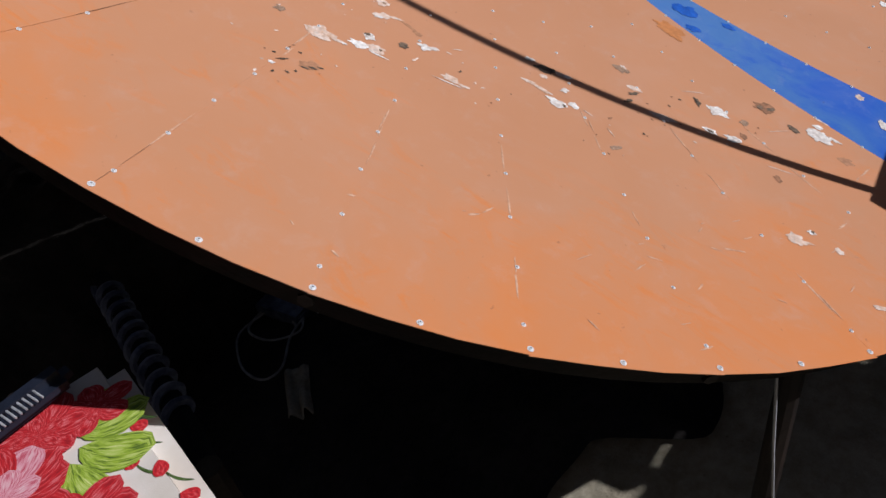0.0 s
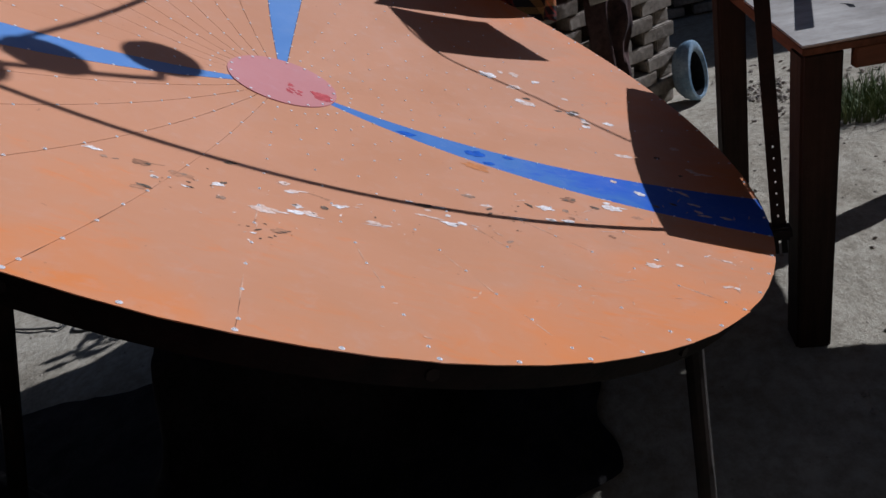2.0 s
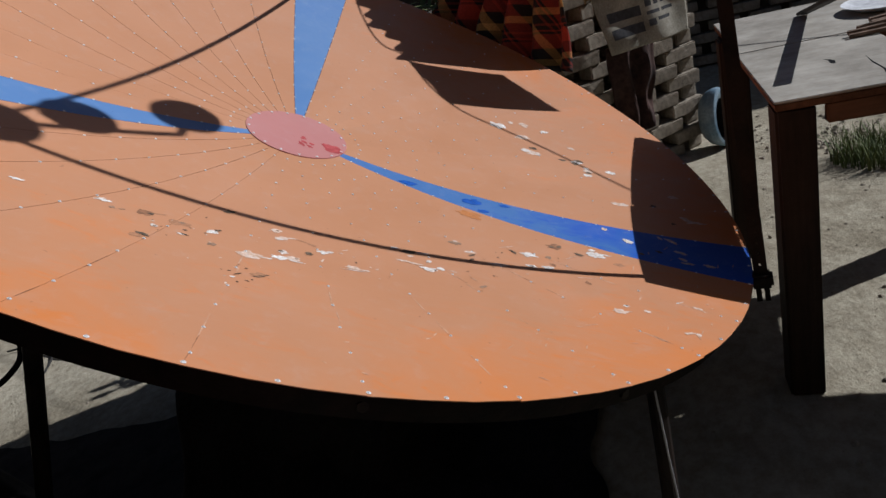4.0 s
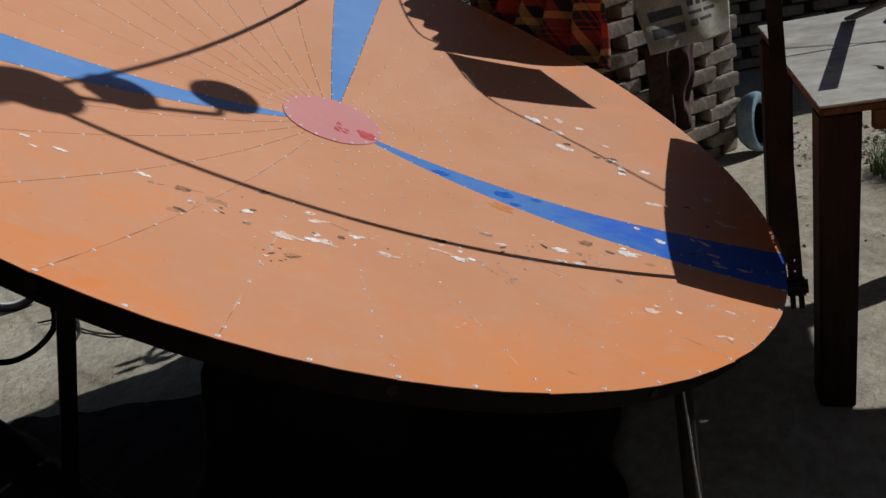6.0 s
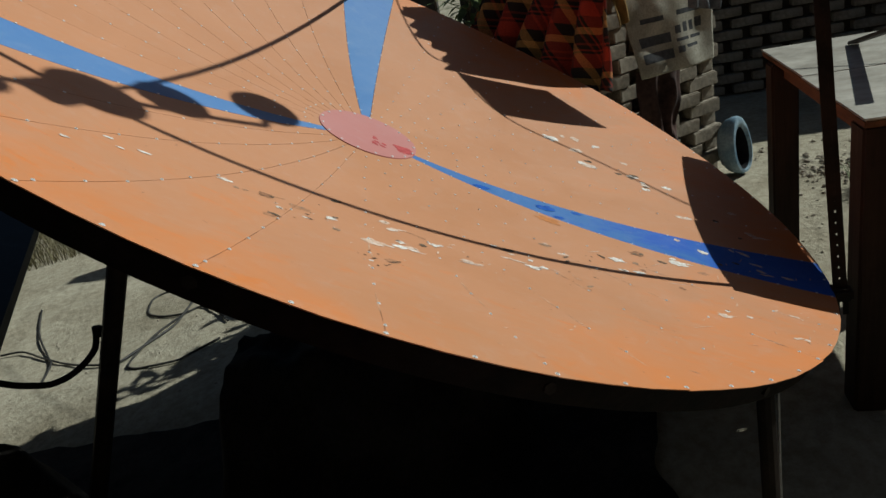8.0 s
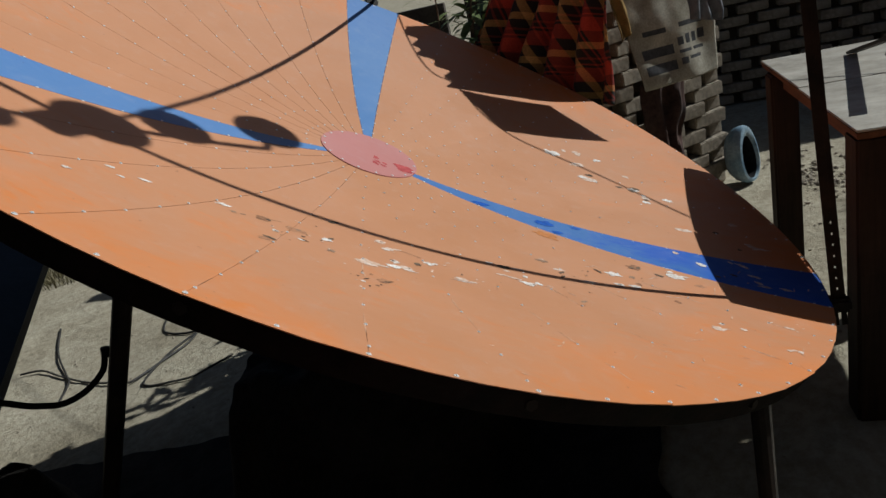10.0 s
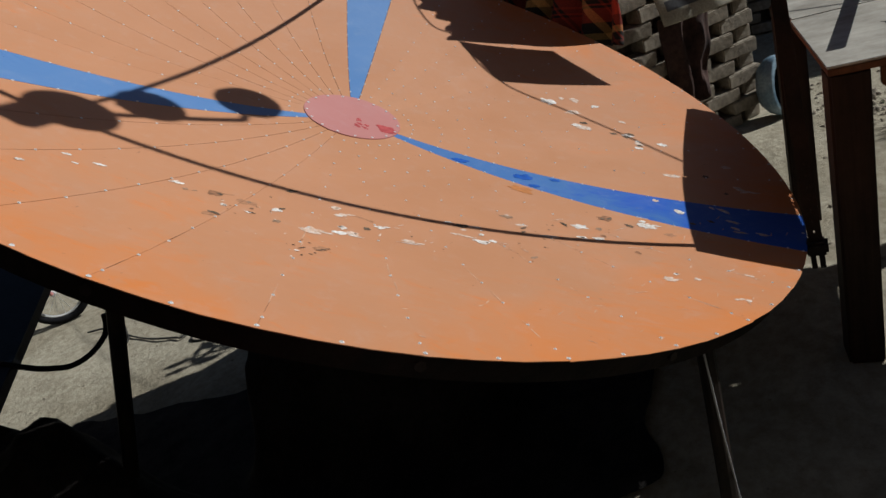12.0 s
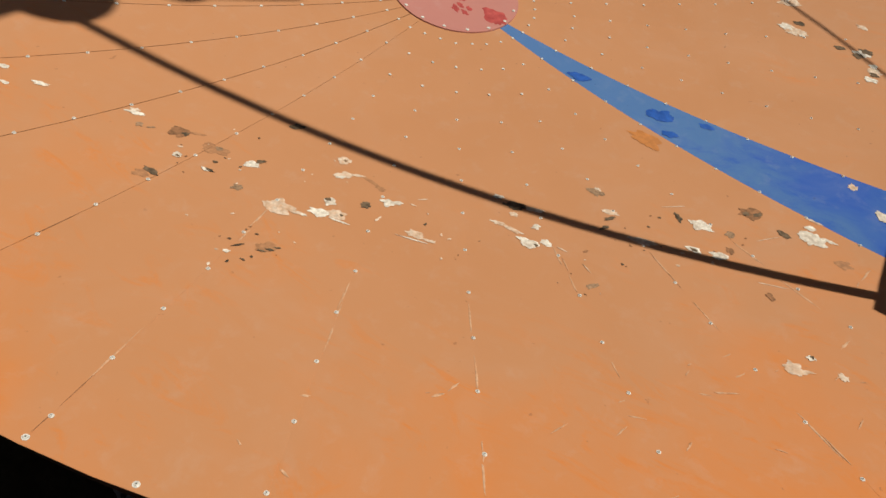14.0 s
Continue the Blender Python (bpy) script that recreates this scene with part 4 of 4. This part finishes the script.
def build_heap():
    """Crumpled dark sheeting heaped beneath the board and round the mast; its flat spread on the ground imitates shade
    under the dish.
    """
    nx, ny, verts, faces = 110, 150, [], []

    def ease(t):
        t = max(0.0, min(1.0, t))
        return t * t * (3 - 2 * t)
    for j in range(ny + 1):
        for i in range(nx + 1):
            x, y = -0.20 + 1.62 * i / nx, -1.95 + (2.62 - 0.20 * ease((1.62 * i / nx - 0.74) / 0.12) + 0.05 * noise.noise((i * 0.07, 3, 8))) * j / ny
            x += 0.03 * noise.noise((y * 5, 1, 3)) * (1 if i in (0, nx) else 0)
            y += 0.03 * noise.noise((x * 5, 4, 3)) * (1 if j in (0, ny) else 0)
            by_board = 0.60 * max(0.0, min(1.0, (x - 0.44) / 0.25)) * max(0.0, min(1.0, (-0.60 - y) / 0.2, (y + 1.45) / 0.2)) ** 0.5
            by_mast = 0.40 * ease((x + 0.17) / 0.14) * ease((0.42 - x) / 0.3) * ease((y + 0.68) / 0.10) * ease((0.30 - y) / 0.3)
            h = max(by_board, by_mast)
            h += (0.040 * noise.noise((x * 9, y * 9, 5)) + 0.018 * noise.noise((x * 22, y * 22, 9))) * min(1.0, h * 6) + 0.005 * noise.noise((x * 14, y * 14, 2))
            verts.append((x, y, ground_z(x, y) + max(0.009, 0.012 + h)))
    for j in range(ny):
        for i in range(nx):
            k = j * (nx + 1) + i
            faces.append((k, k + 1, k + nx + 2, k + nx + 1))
    me = bpy.data.meshes.new("sheeting_and_shade")
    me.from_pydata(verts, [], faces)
    return tagged(part("sheeting_and_shade", me, M_SHEET_AND_SHADE, None, "", True), "crumpled black sheeting heaped under the dish, with a flat spread imitating shade", "sheeting")


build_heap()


def flower_fabric():
    m, nt, b = node_material("cream cotton", 0.9)
    v = coords(nt)
    col = ramp(nt, noise_tex(nt, v, 9, 4), [(0.35, (0.66, 0.58, 0.50)), (0.65, (0.78, 0.72, 0.66))])
    nt.links.new(col, b.inputs["Base Color"])
    bump(nt, b, noise_tex(nt, v, 500, 2), 0.25, 0.001)
    return m


def streaked(name, c1, c2, c3, scale=14):
    m, nt, b = node_material(name, 0.85)
    v = coords(nt, "UV", (scale, 2.2, 1))
    col = ramp(nt, noise_tex(nt, v, 1.4, 3, 0.6, 0.4), [(0.32, c1), (0.52, c2), (0.76, c3)])
    nt.links.new(col, b.inputs["Base Color"])
    return m


M_FABRIC = flower_fabric()
M_PETAL = streaked("printed red petal", (0.28, 0.004, 0.010), (0.56, 0.010, 0.016), (0.80, 0.28, 0.30))
M_PINKP = streaked("printed pink petal", (0.50, 0.05, 0.09), (0.72, 0.30, 0.36), (0.80, 0.62, 0.62))
M_LEAF = streaked("printed green leaf", (0.04, 0.09, 0.008), (0.34, 0.47, 0.03), (0.72, 0.76, 0.30))
M_BERRY = streaked("printed red berry", (0.30, 0.005, 0.01), (0.64, 0.012, 0.02), (0.74, 0.2, 0.2), 4)
M_STEM = simple("printed dark green stem", (0.05, 0.09, 0.02), (0.10, 0.16, 0.04), 30)


def build_stool():
    st = thing("padded_stool", "padded stool covered in cream cotton printed with red flowers", "stool", pose(1.393, 0.289, -0.06, 0, 0, -14))
    bm = boxed((0.26, 0.45, 0.075), Matrix.Translation((0, 0, 0.6225)), 0.025)
    part("cushion", bm, M_FABRIC, st, "cream cotton cushion with a flower print", True)
    for x in (-0.11, 0.11):
        for y in (-0.2, 0.2):
            part("leg", tubed([(x, y, -0.05), (x, y, 0.60)], 0.016, 8), M_STEEL, st)

    layer = [0]

    def blade(x, y, length, width, turn, mat, name, bend=0.0, lift=0.0):
        layer[0] += 1
        lift = 0.00012 * layer[0]
        x, y = x - 0.015, y + 0.056
        bm = bmesh.new()
        uv = bm.loops.layers.uv.new("print")
        rows = []
        for k in range(9):
            u = k / 8
            w = width * math.sin(math.pi * min(1, u ** 1.15)) ** 0.5 * (0.7 + 0.3 * u) + 0.0004
            ang = radians(turn) + bend * u
            cx, cy = x + length * u * math.cos(ang), y + length * u * math.sin(ang)
            nx, ny = -math.sin(ang), math.cos(ang)
            rows.append([(bm.verts.new((cx + nx * w * s, cy + ny * w * s, 0.6606 + lift)), (0.5 + s / 2, u)) for s in (-1, 0, 1)])
        for a, b in zip(rows, rows[1:]):
            for j in range(2):
                q = (a[j], a[j + 1], b[j + 1], b[j])
                f = bm.faces.new([p[0] for p in q])
                for loop, p in zip(f.loops, q):
                    loop[uv].uv = p[1]
        ob = part(name, bm, mat, st)
        return ob

    def bloom(x, y, size, mats, n=7, turn=0):
        for k in range(n):
            blade(x, y, size * random.uniform(0.85, 1.1), size * 0.40, turn + 360 * k / n + random.uniform(-8, 8), random.choice(mats), "flower_petal", random.uniform(-0.3, 0.3), 0.0003 * (k % 3))
        for k in range(5):
            blade(x, y, size * 0.5, size * 0.2, turn + 72 * k + 20, mats[-1], "flower_petal", 0.2, 0.0012)
    for x, y in ((-0.085, -0.125), (-0.07, -0.085), (-0.09, -0.05), (-0.05, -0.045), (-0.095, -0.165), (-0.09, 0.01)):
        blade(x, y + 0.02, 0.04, 0.0016, 95, M_STEM, "printed_stem", 0.4)
        blade(x, y, 0.024, 0.010, random.uniform(60, 130), M_BERRY, "printed_berry")
    for x, y, l, w, tn in ((-0.035, -0.16, 0.085, 0.028, 150), (-0.03, -0.14, 0.095, 0.030, 115), (-0.015, -0.125, 0.085, 0.028, 80), (-0.045, -0.175, 0.055, 0.020, 185), (0.0, -0.11, 0.08, 0.024, 50)):
        blade(x, y, l, w, tn, M_LEAF, "printed_leaf", 0.35)
    bloom(-0.065, -0.185, 0.045, [M_PETAL], 5, 40)
    bloom(0.0, -0.195, 0.062, [M_PETAL, M_PETAL, M_PETAL], 7, 15)
    bloom(0.0, -0.035, 0.055, [M_PETAL, M_PETAL], 7, 70)
    bloom(0.055, -0.13, 0.082, [M_PETAL, M_PETAL, M_PINKP], 9)
    bloom(0.05, 0.09, 0.085, [M_PETAL, M_PINKP], 8)
    return st


build_stool()


def build_grip():
    g = thing("ridged_handle", "black plastic handle with a row of pale ridges", "handle")
    a, b = Vector((1.272, 0.132, 0.632)), Vector((1.46, 0.122, 0.632))
    part("grip", beam(a, b, 0.040, 0.032, 0.012), M_NAVY, g)
    d = (b - a).normalized()
    for k in range(13):
        p = a + d * (0.045 + 0.0066 * k) + Vector((0, 0.021, 0.014))
        part("ridge", boxed((0.0022, 0.017, 0.004), Matrix.Translation(p) @ pose(0, 0, 0, -20, 0, 6), 0.0008), M_PALECABLE, g)
    part("post", tubed([(1.33, 0.09, -0.115), (1.33, 0.09, 0.62)], 0.014, 8), M_STEEL, g)


build_grip()


# blue and white taken down to a dark tone, shade put into the colour
M_COIL = simple("blue-white coating darkened for shade", (0.03, 0.04, 0.09), (0.16, 0.18, 0.26), 25, 0.5)


def build_coil():
    c = thing("coil_spring", "blue and white striped coil spring on a dark rod", "spring")
    a, b = Vector((0.998, -0.49, 0.30)), Vector((1.168, 0.03, 0.35))
    part("rod", tubed([a - (b - a) * 0.1, b + (b - a) * 0.25], 0.021, 10), M_RUBBER_AND_SHADE, c)
    d = (b - a).normalized()
    u = d.orthogonal().normalized()
    w = d.cross(u)
    pts = [a + d * (b - a).length * t / 240 + 0.024 * (math.cos(t * 0.29) * u + math.sin(t * 0.29) * w) for t in range(241)]
    part("coil", tubed(pts, 0.0085, 6), M_COIL, c, "pale blue and white coil", True)
    part("foot", tubed([a - (b - a) * 0.08 - Vector((0, 0, 0.46)), a - (b - a) * 0.08], 0.02, 8), M_STEEL, c)
    part("stand", tubed([b + (b - a) * 0.2 - Vector((0, 0, 0.475)), b + (b - a) * 0.2], 0.02, 8), M_STEEL, c)


build_coil()
# white plastic drawn in the darkened coil colour to imitate shade
tagged(part("power_strip", boxed((0.055, 0.17, 0.04), pose(0.615, -0.515, -0.130, 0, 0, 4), 0.006), M_COIL), "white plastic power strip lying in the shade", "power strip")
cable("pale_cable", [(0.60, -0.44, 0.024), (0.66, -0.40, 0.024), (0.72, -0.46, 0.024), (0.72, -0.55, 0.026), (0.66, -0.575, 0.028), (0.56, -0.56, 0.026), (0.53, -0.47, 0.024), (0.58, -0.40, 0.024)], 0.0035, M_PALECABLE, "loops of pale cable lying in the shade")
cable("pale_cable", [(0.615, -0.43, 0.024), (0.688, -0.408, 0.024), (0.781, -0.345, 0.024), (0.836, -0.365, 0.024), (0.828, -0.458, 0.024), (0.755, -0.560, 0.028), (0.68, -0.57, 0.028), (0.605, -0.531, 0.026), (0.65, -0.42, 0.024)], 0.0035, M_PALECABLE, "loops of pale cable lying in the shade")
tagged(cloth("white_rag", ((0.794, -0.314, -0.110), (0.747, -0.275, -0.108), (0.860, -0.150, -0.098), (0.900, -0.187, -0.100)), 24, 24, M_SACK, 0.012, 1.7, 3.0), "crumpled white rag lying in the shade", "rag")


# ---- grass, clods and far walls ----
def grass(name, cx, cy, rad, count, height, label, mat=M_GRASS):
    verts, faces = [], []
    for _ in range(count):
        a, r = random.uniform(0, 6.283), rad * math.sqrt(random.random())
        x, y = cx + r * math.cos(a), cy + r * math.sin(a) * 1.4
        g = ground_z(x, y)
        h, la, ln = height * random.uniform(0.5, 1.2), random.uniform(0, 6.283), random.uniform(0.15, 0.7)
        dx, dy, w = math.cos(la), math.sin(la), random.uniform(0.002, 0.0045)
        base = len(verts)
        for k in range(4):
            t = k / 3
            ww = w * (1 - t * 0.85)
            ox, oy, oz = dx * ln * h * t * t, dy * ln * h * t * t, h * t * (1 - 0.25 * ln * t) - 0.01 + g
            verts += [(x + ox - dy * ww, y + oy + dx * ww, oz), (x + ox + dy * ww, y + oy - dx * ww, oz)]
        for k in range(3):
            q = base + 2 * k
            faces.append((q, q + 1, q + 3, q + 2))
    me = bpy.data.meshes.new(name)
    me.from_pydata(verts, [], faces)
    return tagged(part(name, me, mat), label, "grass", "", "stuff")


grass("grass_tuft", -1.28, 1.97, 0.17, 900, 0.15, "dusty green grass tuft growing by the yard edge")
grass("grass_tuft", -1.05, 2.35, 0.22, 800, 0.15, "dusty green grass tuft growing by the yard edge")
grass("grass_patch", -3.25, -3.95, 0.66, 3800, 0.11, "dry patch of dusty grass at the far yard edge", M_DRYGRASS)


def build_shrub(cx, cy):
    t = thing("leafy_shrub", "green leafy shrub with long leaves growing behind the dish", "shrub", Matrix.Translation((cx, cy, ground_z(cx, cy))))
    verts, faces = [], []
    for k in range(7):
        a = random.uniform(0, 6.283)
        tip = Vector((0.22 * math.cos(a), 0.22 * math.sin(a), random.uniform(1.0, 1.35)))
        stem = smooth_path([(0.02 * math.cos(a), 0.02 * math.sin(a), 0), tip * 0.5 + Vector((0, 0, 0.05)), tip], 6)
        part("stem", tubed(stem, 0.009, 6, 0.003), M_STICK, t)
        for p in stem[4:]:
            for _ in range(5):
                b_, el, ln = random.uniform(0, 6.283), random.uniform(-0.3, 0.6), random.uniform(0.10, 0.2)
                d = Vector((math.cos(b_) * math.cos(el), math.sin(b_) * math.cos(el), math.sin(el)))
                w = d.cross(Vector((0, 0, 1))).normalized() * ln * 0.13
                base = len(verts)
                for f, ww, sag in ((0.0, 0.15, 0), (0.35, 1.0, 0.0), (0.7, 0.8, -0.1), (1.0, 0.05, -0.28)):
                    c = p + d * ln * f + Vector((0, 0, sag * ln))
                    verts += [c - w * ww, c + w * ww]
                for q in range(3):
                    faces.append((base + 2 * q, base + 2 * q + 1, base + 2 * q + 3, base + 2 * q + 2))
    me = bpy.data.meshes.new("leaves")
    me.from_pydata([tuple(v) for v in verts], [], faces)
    part("leaves", me, M_GRASS, t)["kind"] = "stuff"


build_shrub(-1.52, -0.02)
build_shrub(-1.80, 0.22)


def clods(name, boxes, count, lo, hi, label):
    verts, faces = [], []
    for _ in range(count):
        x0, x1, y0, y1 = random.choice(boxes)
        c = Vector((random.uniform(x0, x1), random.uniform(y0, y1), 0))
        s = lo + (hi - lo) * random.random() ** 3
        base = len(verts)
        ps = [(1, 0, 0), (0.5, 0.87, 0), (-0.5, 0.87, 0), (-1, 0, 0), (-0.5, -0.87, 0), (0.5, -0.87, 0), (0.4, 0.3, 0.8), (-0.45, 0.25, 0.7), (0, -0.45, 0.75)]
        t = random.uniform(0, 6.28)
        for px, py, pz in ps:
            j = 1 + random.uniform(-0.3, 0.3)
            verts.append((c.x + s * j * (px * math.cos(t) - py * math.sin(t)), c.y + s * j * (px * math.sin(t) + py * math.cos(t)), s * 0.8 * pz * j - 0.004 + ground_z(c.x, c.y)))
        for f in ((0, 1, 6), (1, 2, 7, 6), (2, 3, 7), (3, 4, 8, 7), (4, 5, 8), (5, 0, 6, 8), (6, 7, 8)):
            faces.append(tuple(base + k for k in f))
    me = bpy.data.meshes.new(name)
    me.from_pydata(verts, [], faces)
    return tagged(part(name, me, M_SOIL), label, "clods", "", "stuff")


clods("soil_clods", [(-1.75, -1.25, 1.5, 2.4), (-1.9, -1.5, 1.6, 2.0), (-2.2, -1.6, 1.5, 2.6)], 700, 0.003, 0.016, "dry soil clods and rubble at the yard edge")
clods("ground_grit", [(-1.2, 0.9, 0.9, 2.2), (-1.6, 0.4, -2.6, -0.9)], 900, 0.002, 0.009, "loose grit and crumbs on the ground")


def far_wall(name, a, b, h, courses, label, gap=0.10):
    a, b = Vector(a), Vector(b)
    d = (b - a).normalized()
    o = Vector((-d.y, d.x, 0))
    m = Matrix((d, o, Vector((0, 0, 1)))).transposed().to_4x4()
    m.translation = a
    w = tagged(new(name), label, "wall", "", "structure")
    w.matrix_world = m
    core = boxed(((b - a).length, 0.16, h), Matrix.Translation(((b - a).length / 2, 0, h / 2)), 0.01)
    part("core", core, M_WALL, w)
    return w, (b - a).length


# kept dark so that the walls bounce little light into the yard
M_WALL = simple("dark wall with little bounce", (0.04, 0.032, 0.026), (0.08, 0.064, 0.05), 3, 0.95, 0.0, 0.6, 30)
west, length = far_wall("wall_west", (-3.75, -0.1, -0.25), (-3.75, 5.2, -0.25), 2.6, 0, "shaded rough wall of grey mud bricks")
k = 0
for c in range(14):
    for i in range(15):
        x = 1.05 + 0.27 * i + 0.135 * (c % 2)
        ob = lay(west, pose(x, -0.10, 0.13 + 0.078 * c), random.randint(0, 5))
        k += 1
# unseen walls, added to cut the low sky light reaching under the dish
far_wall("wall_south", (-6.5, -5.2, -0.3), (2.17, -5.2, -0.3), 2.8, 0, "unseen yard wall added to block low sky light")
far_wall("wall_east", (2.25, -5.2, -0.2), (2.25, 5.2, -0.2), 4.2, 0, "unseen yard wall added to block low sky light")
far_wall("wall_north", (-3.75, 5.2, -0.2), (2.17, 5.2, -0.2), 2.6, 0, "unseen yard wall added to block low sky light")
# unseen low walls, added to close the gap without shadowing the grass
far_wall("wall_low", (-6.5, -0.68, -0.35), (-3.83, -0.68, -0.35), 0.9, 0, "low unseen wall added to close the yard")
far_wall("wall_southwest", (-6.58, -5.2, -0.35), (-6.58, -0.68, -0.35), 1.3, 0, "low unseen wall added to close the yard")
